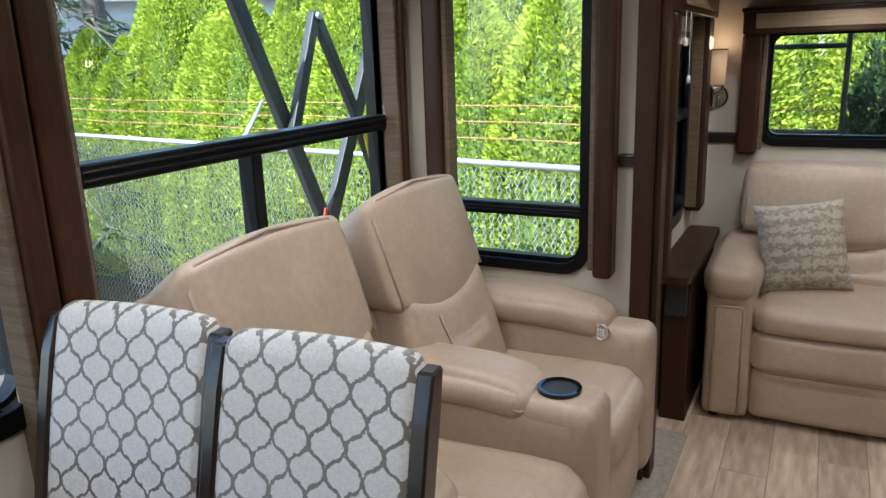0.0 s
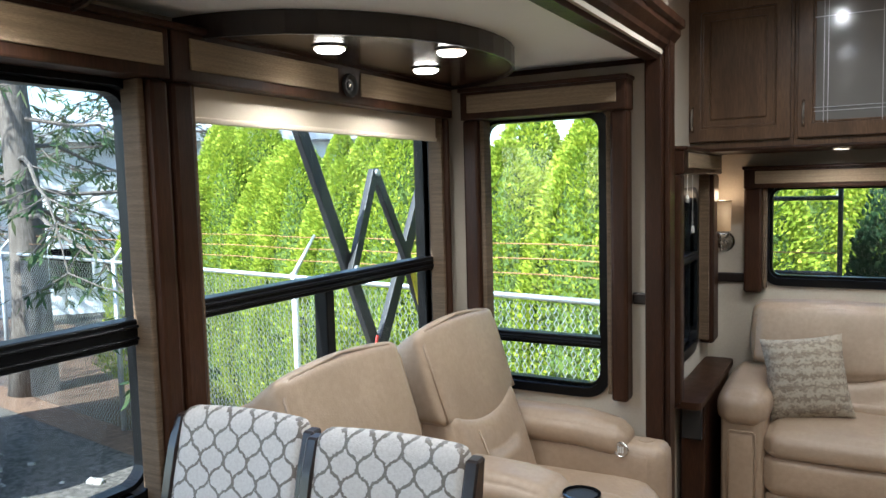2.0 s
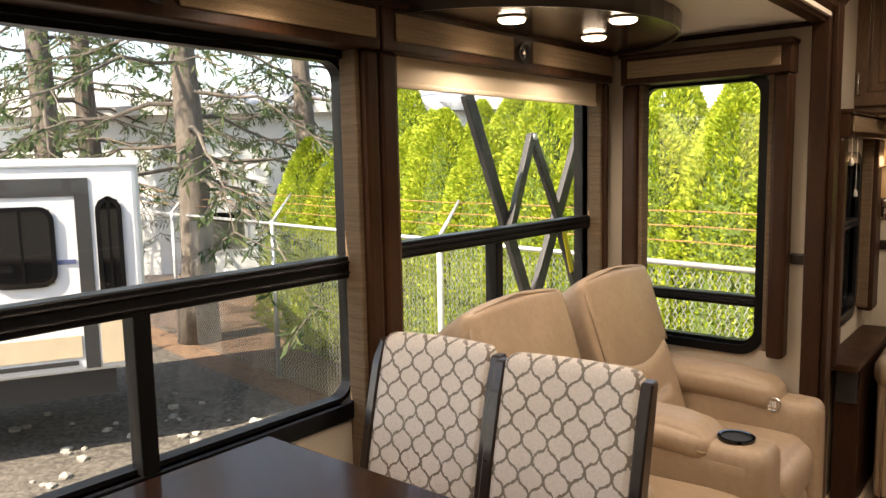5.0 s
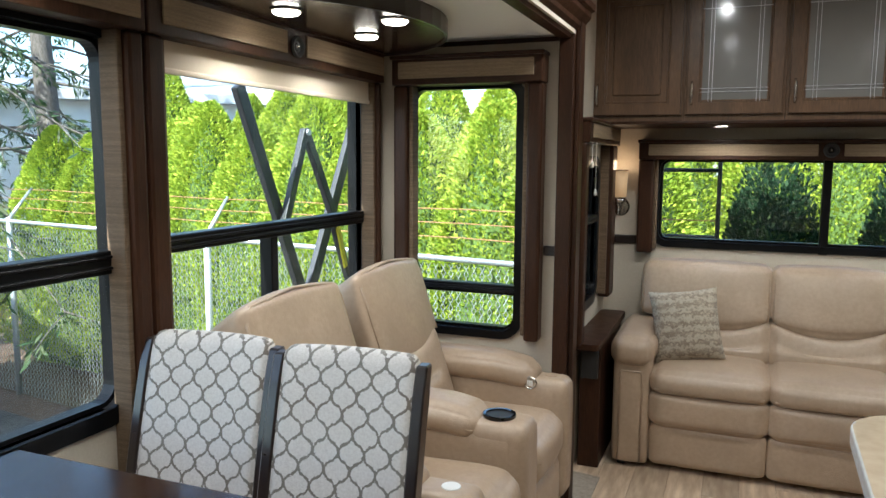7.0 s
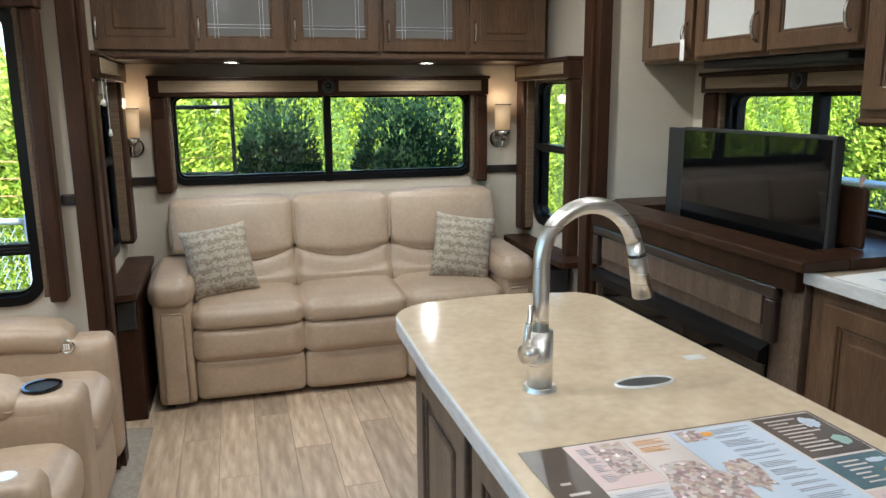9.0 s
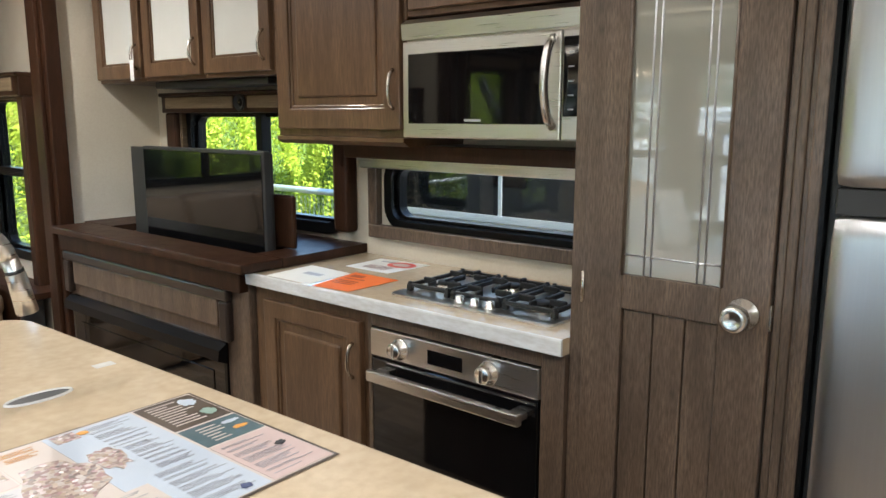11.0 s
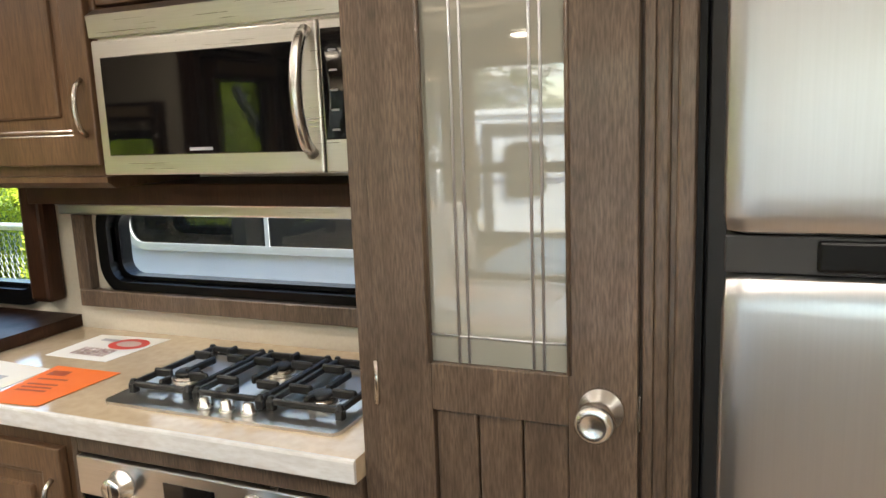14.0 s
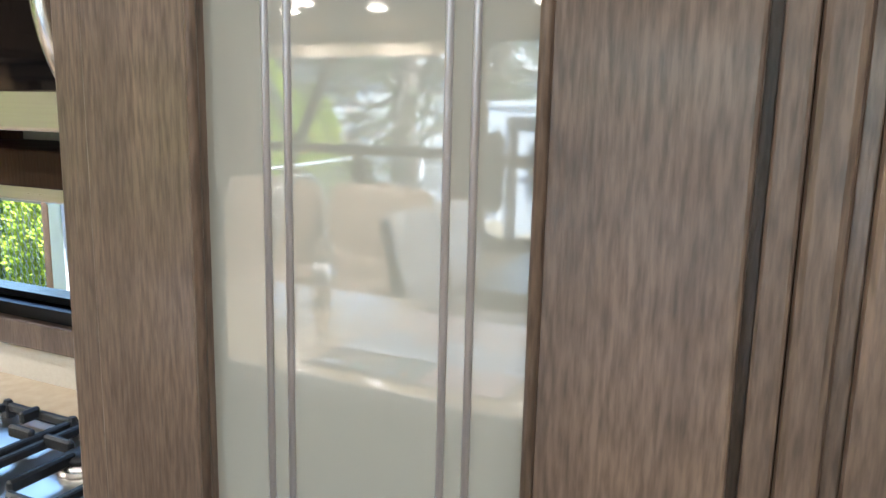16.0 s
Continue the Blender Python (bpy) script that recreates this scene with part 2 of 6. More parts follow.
def pane_glass(name, tint=(0.8, 0.84, 0.82), rough=0.0, facing=0.035):
    """Thin window glass: tinted see-through, with a mirror gloss that grows towards grazing views."""
    m = bpy.data.materials.new(name)
    m.use_nodes = True
    nt = m.node_tree
    n, link = nt.nodes, nt.links.new
    n.remove(n["Principled BSDF"])
    tr, gl, mx, fr = n.new("ShaderNodeBsdfTransparent"), n.new("ShaderNodeBsdfGlossy"), n.new("ShaderNodeMixShader"), n.new("ShaderNodeLayerWeight")
    pw, sc = n.new("ShaderNodeMath"), n.new("ShaderNodeMapRange")
    tr.inputs["Color"].default_value = (*tint, 1)
    gl.inputs["Roughness"].default_value = rough
    pw.operation, pw.inputs[1].default_value = "POWER", 5.0
    link(fr.outputs["Facing"], pw.inputs[0])
    sc.inputs["To Min"].default_value, sc.inputs["To Max"].default_value = facing, 0.9
    link(pw.outputs[0], sc.inputs["Value"])
    link(sc.outputs["Result"], mx.inputs[0])
    link(tr.outputs[0], mx.inputs[1])
    link(gl.outputs[0], mx.inputs[2])
    link(mx.outputs[0], n["Material Output"].inputs["Surface"])
    return m


WOOD = mat("stained_wood", (0.052, 0.0215, 0.0105), (0.026, 0.011, 0.0055), 3.0, (6, 6, 0.8), 0.42, 0.08, bump=0.12, bump_scale=40, fine=(0.012, 0.0055, 0.003), fine_scale=30, fine_mix=0.5, spec=0.2)
CABWOOD = mat("cabinet_wood", (0.16, 0.092, 0.050), (0.088, 0.049, 0.026), 3.0, (6, 6, 0.8), 0.33, 0.08, bump=0.14, bump_scale=40, fine=(0.045, 0.024, 0.013), fine_scale=30, fine_mix=0.55, coat=0.2, spec=0.4)
GREYWOOD = mat("grey_brown_wood", (0.17, 0.118, 0.083), (0.088, 0.06, 0.042), 3.5, (7, 7, 0.9), 0.36, 0.1, bump=0.2, bump_scale=45, fine=(0.036, 0.024, 0.017), fine_scale=48, fine_mix=0.75, coat=0.2, spec=0.5)
DARKWOOD = mat("espresso_wood", (0.022, 0.014, 0.011), (0.014, 0.009, 0.008), 4.0, (6, 0.8, 6), 0.3, 0.06, bump=0.05, coat=0.3)
TABLEWOOD = mat("table_wood", (0.032, 0.016, 0.0095), (0.018, 0.009, 0.0055), 4.0, (6, 0.8, 6), 0.22, 0.06, bump=0.04, coat=0.35, spec=0.35)
WALLPAPER = mat("wall_covering", (0.585, 0.52, 0.42), (0.525, 0.465, 0.37), 3.0, (1, 1, 1), 0.75, 0.05, bump=0.15, bump_scale=300, fine=(0.45, 0.37, 0.28), fine_scale=140, fine_mix=0.3)
CEILING = mat("ceiling_board", (0.83, 0.82, 0.77), (0.79, 0.78, 0.73), 2.0, (1, 1, 1), 0.7, 0.05, bump=0.06, bump_scale=200)
LEATHER = mat("cream_leather", (0.435, 0.325, 0.228), (0.35, 0.258, 0.177), 5.0, (1, 1, 1), 0.36, 0.08, bump=0.25, bump_scale=220, fine=(0.28, 0.2, 0.133), fine_scale=60, fine_mix=0.35)
PLANK = mat("vinyl_plank", (0.66, 0.53, 0.39), (0.42, 0.30, 0.2), 5.0, (4, 0.6, 4), 0.36, 0.08, bump=0.08, bump_scale=60, fine=(0.26, 0.17, 0.105), fine_scale=11, fine_mix=0.6, vary=0.2)
SUBFLOOR = mat("floor_joint", (0.22, 0.16, 0.11), rough=0.7)
COUNTER = mat("solid_surface", (0.62, 0.505, 0.365), (0.54, 0.43, 0.30), 7.0, (1, 1, 1), 0.13, 0.05, fine=(0.42, 0.32, 0.22), fine_scale=45, fine_mix=0.4, coat=0.3)
COUNTER_EDGE = mat("counter_edge", (0.72, 0.72, 0.72), (0.60, 0.59, 0.58), 8.0, (1, 1, 4), 0.25, 0.06, fine=(0.45, 0.41, 0.37), fine_scale=40, fine_mix=0.4, coat=0.3)
BLACK = mat("black_aluminium", (0.003, 0.003, 0.0033), (0.005, 0.005, 0.0055), 6.0, rough=0.32, rough_var=0.06, spec=0.18)
BLACKGLOSS = mat("black_glass", (0.003, 0.003, 0.0035), (0.0045, 0.0045, 0.005), 6.0, rough=0.04, rough_var=0.02)
BLACKPLASTIC = mat("black_plastic", (0.02, 0.02, 0.021), (0.026, 0.026, 0.027), 30.0, rough=0.5, bump=0.05)
IRON = mat("cast_iron", (0.007, 0.007, 0.007), (0.012, 0.012, 0.012), 30.0, rough=0.45, bump=0.2, bump_scale=200, spec=0.35)
STEEL = mat("brushed_steel", (0.74, 0.72, 0.69), (0.68, 0.66, 0.63), 5.0, (1, 1, 60), 0.29, 0.05, metal=1.0, bump=0.02, bump_scale=60)
STEELV = mat("brushed_fridge_steel", (0.53, 0.53, 0.54), (0.51, 0.51, 0.52), 5.0, (60, 60, 1), 0.31, 0.03, metal=1.0, bump=0.006, bump_scale=60)
NICKEL = mat("satin_nickel", (0.66, 0.62, 0.57), (0.6, 0.57, 0.52), 10.0, rough=0.22, rough_var=0.05, metal=1.0)
CHROME = mat("polished_steel", (0.82, 0.81, 0.79), (0.77, 0.76, 0.74), 10.0, rough=0.24, rough_var=0.05, metal=1.0)
WHITEPLASTIC = mat("white_plastic", (0.75, 0.74, 0.71), rough=0.4)
PAPER = mat("white_paper", (0.8, 0.79, 0.76), (0.77, 0.76, 0.73), 10.0, rough=0.75)
ORANGEPAPER = mat("orange_paper", (0.85, 0.19, 0.03), (0.8, 0.16, 0.025), 8.0, rough=0.7)
INK = mat("black_ink", (0.04, 0.04, 0.045), rough=0.6)
VALANCE = mat("woven_valance", (0.34, 0.25, 0.15), (0.23, 0.165, 0.1), 5.0, (1, 1, 26), 0.8, 0.05, bump=0.5, bump_scale=60, bump_stretch=(1, 1, 8), fine=(0.16, 0.11, 0.065), fine_scale=90, fine_mix=0.6)
JAMBTRIM = mat("woven_jamb", (0.19, 0.13, 0.08), (0.11, 0.076, 0.046), 5.0, (1, 1, 26), 0.8, 0.05, bump=0.4, bump_scale=60, fine=(0.05, 0.033, 0.02), fine_scale=70, fine_mix=0.6, spec=0.2)
SHADECLOTH = mat("roller_shade", (0.68, 0.58, 0.44), (0.64, 0.54, 0.4), 4.0, rough=0.8, bump=0.05)
CARPET = mat("speckled_carpet", (0.34, 0.29, 0.24), (0.2, 0.165, 0.135), 60.0, rough=0.95, bump=0.9, bump_scale=260, fine=(0.5, 0.45, 0.38), fine_scale=240, fine_mix=0.6)
PUCK = glow("lamp_lens", (1.0, 0.86, 0.68), 5.0)
SCONCEGLOW = glow("lit_sconce_shade", (1.0, 0.66, 0.34), 1.6)
GLASS = pane_glass("tinted_window_glass", (0.92, 0.95, 0.94), facing=0.03)

# ---- the shell of the trailer ----
piece("floor", box(XL - 0.06, XK + 0.06, FRONT, YR + 0.06, -0.06, -0.004), SUBFLOOR, "vinyl plank floor in light oak tones", "floor", kind="structure")
piece("wall_left", wall_boxes("x", XL - 0.06, XL, FRONT, YE + 0.05, 0, ZS, [A_WIN, B_WIN, C_WIN]), WALLPAPER, "cream papered wall with large windows", "wall", kind="structure")
piece("wall_slide_end", wall_boxes("y", YE, YE + 0.05, XL, XB, 0, ZS, [E_WIN]), WALLPAPER, "cream papered end wall with a tall window", "wall", kind="structure")
piece("wall_rear_left", wall_boxes("x", XB - 0.06, XB, YE + 0.05, YR, 0, ZC, [L_WIN]), WALLPAPER, "cream papered side wall with a narrow window", "wall", kind="structure")
piece("wall_rear", wall_boxes("y", YR, YR + 0.06, XB - 0.06, XR + 0.06, 0, ZC, [REAR_WIN]), WALLPAPER, "cream papered wall with a wide window", "wall", kind="structure")
piece("wall_rear_right", wall_boxes("x", XR, XR + 0.06, YS + 0.05, YR, 0, ZC, [R_WIN]), WALLPAPER, "cream papered side wall with a narrow window", "wall", kind="structure")
piece("wall_right_end", box(XR - 0.01, XK, YS, YS + 0.05, 0, 2.1), WALLPAPER, "cream papered end wall beside the television", "wall", kind="structure")
piece("wall_right", wall_boxes("x", XK, XK + 0.06, FRONT, YS + 0.05, 0, 2.1, [T_WIN, K_WIN]), WALLPAPER, "cream papered kitchen wall with two windows", "wall", kind="structure")
piece("wall_front", wall_boxes("y", FRONT - 0.06, FRONT, XL - 0.06, XK + 0.06, 0, ZC, []), WALLPAPER, "cream papered wall", "wall", kind="structure")
piece("ceiling", box(XB - 0.02, XR + 0.02, FRONT, YR, ZC, ZC + 0.05), CEILING, "plain white ceiling", "ceiling", kind="structure")
piece("ceiling_slide", box(XL - 0.06, XB + 0.02, FRONT, YE + 0.05, ZS, ZS + 0.05), CEILING, "white slide-out ceiling", "ceiling", kind="structure")
piece("ceiling_kitchen", box(XR - 0.05, XK + 0.06, FRONT, YS + 0.05, 2.1, 2.15), CEILING, "white slide-out ceiling", "ceiling", kind="structure")
piece("wall_header_left", box(XB + 0.02, XB + 0.06, FRONT, YE + 0.05, ZS + 0.0, ZC), WALLPAPER, "cream panel over the slide-out opening", "wall", kind="structure")
piece("wall_header_right", box(XR - 0.05, XR - 0.01, FRONT, YS + 0.05, 2.0, ZC), WALLPAPER, "cream panel over the kitchen slide-out", "wall", kind="structure")


# ---- floor planks, in staggered rows ----
floor_ob = bpy.data.objects["floor"]
random.seed(4)
PLANK_MESH = {}
row, x = 0, XB - 0.02
while x < 2.82:
    y = 0.12 - (row * 0.37) % 0.92
    while y < YR:
        y0, y1 = max(y, 0.12), min(y + 0.92, YR)
        if y1 - y0 > 0.05:
            key = round(y1 - y0, 3)
            if key not in PLANK_MESH:
                PLANK_MESH[key] = mesh_of("plank", box(0, 0.1485, 0, key - 0.0015, -0.004, 0.0, 0.0008, 1), PLANK)
            ob = new("plank", PLANK_MESH[key])
            ob.parent = floor_ob
            ob.location = (x, y0, 0)
        y += 0.92
    x += 0.15
    row += 1
piece("floor_front", box(XB - 0.02, 2.82, FRONT, 0.118, -0.004, 0.0), PLANK, "vinyl plank floor in light oak tones", "floor", kind="structure")
piece("floor_slide", box(XL, XB - 0.022, FRONT, YE, -0.004, 0.012), CARPET, "speckled grey-brown carpet in the slide-out", "carpet", kind="structure")
piece("carpet_edge", prism([(XB - 0.022, 0.0), (0.80, 0.0), (0.80, 0.006), (XB - 0.022, 0.02)], 1.2, 3.24, "y"), CARPET, "speckled grey-brown carpet ramp at the slide-out edge", "carpet", kind="structure")

# ---- trims ----
piece("trim_slide_post", merge(box(0.655, 0.715, YE - 0.045, YE + 0.06, 0, ZS + 0.1, 0.006), box(0.715, 0.735, YE - 0.02, YE + 0.06, 0, ZS + 0.1, 0.004)), WOOD, "dark stained post at the slide-out edge", "trim", kind="structure")
piece("trim_kitchen_post", merge(box(2.775, 2.84, YS - 0.04, YS + 0.07, 0, 2.05, 0.006), box(2.755, 2.775, YS - 0.01, YS + 0.07, 0, 2.05, 0.004)), WOOD, "dark stained post at the kitchen slide-out edge", "trim", kind="structure")
CROWN = [(0.0, 0.0), (0.045, 0.0), (0.05, 0.02), (0.075, 0.045), (0.078, 0.06), (0.1, 0.085), (0.1, 0.105), (0.115, 0.11), (0.115, 0.135), (0.0, 0.135)]
piece("trim_slide_header", prism([(XB + u, ZS - 0.015 + v) for u, v in CROWN], FRONT, YE + 0.06, "y"), WOOD, "dark stained crown moulding over the slide-out", "trim", kind="structure")
piece("trim_kitchen_header", prism([(XR - u, 2.0 + v) for u, v in CROWN], FRONT, YS + 0.06, "y"), WOOD, "dark stained crown moulding over the kitchen slide-out", "trim", kind="structure")
piece("trim_slide_cornice", box(XL, 0.655, YE - 0.012, YE, ZS - 0.018, ZS, 0.003), WOOD, "thin dark ceiling moulding", "trim", kind="structure")
for nm, bm in (("trim_rail_slide", box(0.603, 0.655, YE - 0.018, YE, 1.045, 1.085, 0.006)), ("trim_rail_rear", box(XB, 0.83, YR - 0.018, YR, 0.985, 1.03, 0.006)),
               ("trim_rail_rear_right", box(2.606, XR, YR - 0.018, YR, 0.985, 1.03, 0.006))):
    piece(nm, bm, DARKWOOD, "dark chair rail on the cream wall", "trim", kind="structure")


# ---- windows ----
def rv_window(name, axis, face, u0, u1, v0, v1, out, bars=(), mullions=(), label="black framed trailer window", r=0.06, w=0.045):
    """A window with round corners in a wall's opening. out: +1 or -1, the way outside along the axis. bars: (height, thickness); mullions: (place, from, to)."""
    win = thing(name, label, "window", kind="structure")
    a = face - out * 0.014
    fr = ring(u0, u1, v0, v1, w, r, a, a + out * 0.03, axis)
    merge(fr, ring(u0 + 0.012, u1 - 0.012, v0 + 0.012, v1 - 0.012, 0.03, r * 0.8, face + out * 0.016, face + out * 0.055, axis))
    part("window_frame", fr, BLACK, win)

    def bx(ua, ub, va, vb, q0, q1, b=0.004):
        q0, q1 = sorted((q0, q1))
        return box(q0, q1, ua, ub, va, vb, b) if axis == "x" else box(ua, ub, q0, q1, va, vb, b)

    for z, th in bars:
        g = bx(u0 - 0.01, u1 + 0.01, z - th / 2, z + th / 2, face - out * 0.012, face + out * 0.04)
        merge(g, bx(u0, u1, z - th / 2 + 0.012, z - th / 2 + 0.02, face - out * 0.018, face))
        merge(g, bx(u0, u1, z + th / 2 - 0.02, z + th / 2 - 0.012, face - out * 0.018, face))
        part("crossbar", g, BLACK, win)
    for u, va, vb in mullions:
        part("mullion", bx(u - 0.02, u + 0.02, va, vb, face - out * 0.01, face + out * 0.04), BLACK, win)
    cuts = sorted([v0 - 0.01, v1 + 0.01] + [z for z, _ in bars])
    for lo, hi in zip(cuts, cuts[1:]):
        us = sorted([u0 - 0.01, u1 + 0.01] + [u for u, va, vb in mullions if va <= (lo + hi) / 2 <= vb])
        for ua, ub in zip(us, us[1:]):
            g = part("pane", bx(ua, ub, lo, hi, face + out * 0.022, face + out * 0.026, 0), GLASS, win, "tinted glass pane")
            g.visible_shadow = False
    return win


rv_window("window_1", "x", XL, *A_WIN, -1, [(1.162, 0.06)], [(0.806, 0.77, 1.162)], w=0.045)
rv_window("window_2", "x", XL, *B_WIN, -1, [(1.184, 0.05)], [(2.12, 0.77, 1.184)], w=0.04)
rv_window("window_3", "x", XL, *C_WIN, -1, [(1.162, 0.06)], [(-0.75, 0.78, 1.162)], w=0.05)
rv_window("window_4", "y", YE, *E_WIN, 1, [(0.892, 0.042)], w=0.035)
rv_window("window_5", "x", XB, *L_WIN, -1, [(1.14, 0.04)])
rv_window("window_6", "x", XR, *R_WIN, 1, [(1.145, 0.04)])
rv_window("window_7", "y", YR, *REAR_WIN, 1, [], [(1.715, 0.97, 1.44)], r=0.045, w=0.035)
rv_window("window_8", "x", XK, *T_WIN, 1, [], [(2.26, 0.99, 1.44)], r=0.05)
rv_window("window_9", "x", XK, *K_WIN, 1, [], r=0.05, w=0.035)


def speaker_at(at, axis):
    s = thing("speaker", "small round black speaker set into the valance", "speaker", at)
    x, y, z = at
    part("rim", lathe([(0.02, 0), (0.033, 0), (0.036, 0.006), (0.032, 0.012), (0.026, 0.009), (0.02, 0.004)], 20, Matrix.Translation(at) @ {"x": Matrix.Rotation(radians(90), 4, "Y"), "-x": Matrix.Rotation(radians(-90), 4, "Y"), "-y": Matrix.Rotation(radians(90), 4, "X")}[axis]), BLACKPLASTIC, s)
    part("cone", disc(x, y, z, 0.021, 0.006, axis, 16, 0.012), BLACK, s)
    part("dome", disc(x, y, z, 0.008, 0.009, axis, 12, 0.004), NICKEL, s)
    return s


def lambrequin(axis, face, u0, u1, z_top, z_low, depth, inward, jambs, panels, label="dark stained window surround with a woven valance panel"):
    """A wooden valance with woven panels, and legs down the sides of the window. jambs: (from, to, lowest z, woven edge side)."""
    s = thing("window_surround", label, "window trim")

    def bx(ua, ub, va, vb, q0, q1, b=0.005):
        q0, q1 = sorted((face + inward * q0, face + inward * q1))
        return box(q0, q1, ua, ub, va, vb, b) if axis == "x" else box(ua, ub, q0, q1, va, vb, b)

    body = bx(u0, u1, z_low, z_top, 0.0, depth)
    merge(body, bx(u0 - 0.006, u1 + 0.006, z_top - 0.012, z_top + 0.004, 0.0, depth + 0.012))
    part("valance_board", body, WOOD, s)
    for a, b_ in panels:
        m = (z_top - z_low)
        part("woven_panel", bx(a, b_, z_low + 0.22 * m, z_top - 0.2 * m, depth, depth + 0.006, 0.003), VALANCE, s, "woven tan fabric panel")
    for a, b_, zl, side in jambs:
        j = bx(a, b_, zl, z_low + 0.001, 0.0, depth - 0.012, 0.012)
        part("jamb", j, WOOD, s)
        if side:
            e0, e1 = (b_, b_ + 0.018) if side > 0 else (a - 0.018, a)
            part("woven_edge", bx(e0, e1, zl + 0.02, z_low, 0.0, depth - 0.03, 0.004), JAMBTRIM, s, "woven tan edging")
    return s


# left wall: one run of valance over the windows
lambrequin("x", XL, -1.45, 1.47, 1.86, 1.735, 0.09, 1, [(1.42, 1.474, 0.55, -1)], [(-0.55, 0.776), (0.885, 1.45)])
lambrequin("x", XL, 1.477, 2.805, 1.86, 1.735, 0.09, 1, [(1.48, 1.548, 0.55, 1), (2.78, 2.805, 0.6, -1)], [(1.527, 2.09), (2.205, 2.795)])
speaker_at((XL + 0.09, 2.146, 1.79), "x")
speaker_at((XL + 0.09, 0.83, 1.795), "x")
lambrequin("y", YE, -0.03, 0.606, 1.838, 1.724, 0.09, -1, [(-0.03, 0.035, 0.62, 1), (0.543, 0.602, 0.70, -1)], [(0.0, 0.572)])
lambrequin("x", XB, 3.14, 3.98, 1.60, 1.50, 0.075, 1, [(3.14, 3.21, 0.62, 1), (3.84, 3.98, 0.72, -1)], [(3.2, 3.94)])
lambrequin("x", XR, 3.30, 4.02, 1.60, 1.50, 0.075, -1, [(3.30, 3.37, 0.62, 1), (3.91, 4.02, 0.66, -1)], [(3.36, 3.98)])
lambrequin("y", YR, 0.826, 2.606, 1.528, 1.43, 0.085, -1, [(0.826, 0.905, 0.945, 1), (2.535, 2.606, 0.945, -1)], [(0.875, 1.66), (1.77, 2.56)])
speaker_at((1.715, YR - 0.085, 1.48), "-y")
lambrequin("x", XK, 1.69, 2.89, 1.508, 1.425, 0.07, -1, [(1.69, 1.765, 0.99, 1), (2.80, 2.89, 0.99, -1)], [(1.75, 2.24), (2.34, 2.85)])
speaker_at((XK - 0.07, 2.29, 1.466), "-x")

# the roller shade, a hand's width let down
shade = thing("roller_shade", "cream roller shade drawn up over the window", "shade", (XL + 0.05, 2.15, 1.70))
part("cloth", box(XL + 0.035, XL + 0.038, 1.568, 2.785, 1.66, 1.80), SHADECLOTH, shade)
part("hem_bar", box(XL + 0.03, XL + 0.043, 1.568, 2.785, 1.647, 1.663, 0.005), SHADECLOTH, shade)


# ---- ceiling light panels in the slide-out ----
def light_panel(cy, lamps):
    s = thing("ceiling_light_panel", "curved dark ceiling panel with three round lamps", "ceiling light", (XL + 0.2, cy, 1.9), "lamp panels over the slide-out")
    half = [(XL + 0.55 * math.sin(math.pi * k / 24), cy - 0.62 * math.cos(math.pi * k / 24)) for k in range(25)]
    part("board", prism(half, ZS - 0.05, ZS - 0.002, "z"), TABLEWOOD, s)
    rim = bmesh.new()
    for k in range(24):
        (x0, y0), (x1, y1) = half[k], half[k + 1]
        n0, n1 = Vector(((x0 - XL) / 0.3, (y0 - cy) / 0.38, 0)).normalized() * 0.008, Vector(((x1 - XL) / 0.3, (y1 - cy) / 0.38, 0)).normalized() * 0.008
        q = [(x0, y0), (x1, y1), (x1 + n1.x, y1 + n1.y), (x0 + n0.x, y0 + n0.y)]
        lo, hi = [rim.verts.new((*p, ZS - 0.058)) for p in q], [rim.verts.new((*p, ZS - 0.001)) for p in q]
        for f in (lo, hi, (lo[2], lo[3], hi[3], hi[2]), (lo[0], lo[1], hi[1], hi[0])):
            rim.faces.new(f)
    bmesh.ops.recalc_face_normals(rim, faces=rim.faces[:])
    part("rim", rim, DARKWOOD, s)
    for x, y in lamps:
        lp = part("lamp", lathe([(0.0, 0.0), (0.046, 0.0), (0.048, -0.003), (0.046, -0.006), (0.0, -0.006)], 24, Matrix.Translation((x, y, ZS - 0.05))), NICKEL, s, "satin nickel lamp ring")
        part("lens", smooth(lathe([(0.0, -0.004), (0.039, -0.005), (0.040, -0.008), (0.033, -0.014), (0.0, -0.0155)], 24, Matrix.Translation((x, y, ZS - 0.05)))), PUCK, lp, "glowing round lens")
        puck_light((x, y, ZS - 0.078), 1.4)
    return s


def puck_light(at, watts=3.0, size=150):
    d = bpy.data.lights.new("lamp_light", "SPOT")
    d.energy, d.color, d.spot_size, d.spot_blend, d.shadow_soft_size = watts * LAMP_GAIN, (1.0, 0.93, 0.83), radians(size), 0.8, 0.012
    ob = new("lamp_light", d)
    ob.location = at
    return ob


light_panel(2.19, [(0.085, 1.87), (0.10, 2.34), (0.318, 2.11)])
light_panel(0.62, [(0.08, 1.07), (0.10, 0.2), (0.318, 0.62)])


def recessed_lamp(x, y, z, watts=3.0):
    s = thing("recessed_lamp", "small round recessed lamp, lit", "ceiling light", (x, y, z), "recessed lamps")
    part("trim_ring", ring(x - 0.03, x + 0.03, y - 0.03, y + 0.03, 0.012, 0.0299, z - 0.006, z, "z"), NICKEL, s)
    part("lens", disc(x, y, z - 0.004, 0.031, 0.003), PUCK, s, "glowing round lens")
    puck_light((x, y, z - 0.016), watts, 172)
    return s


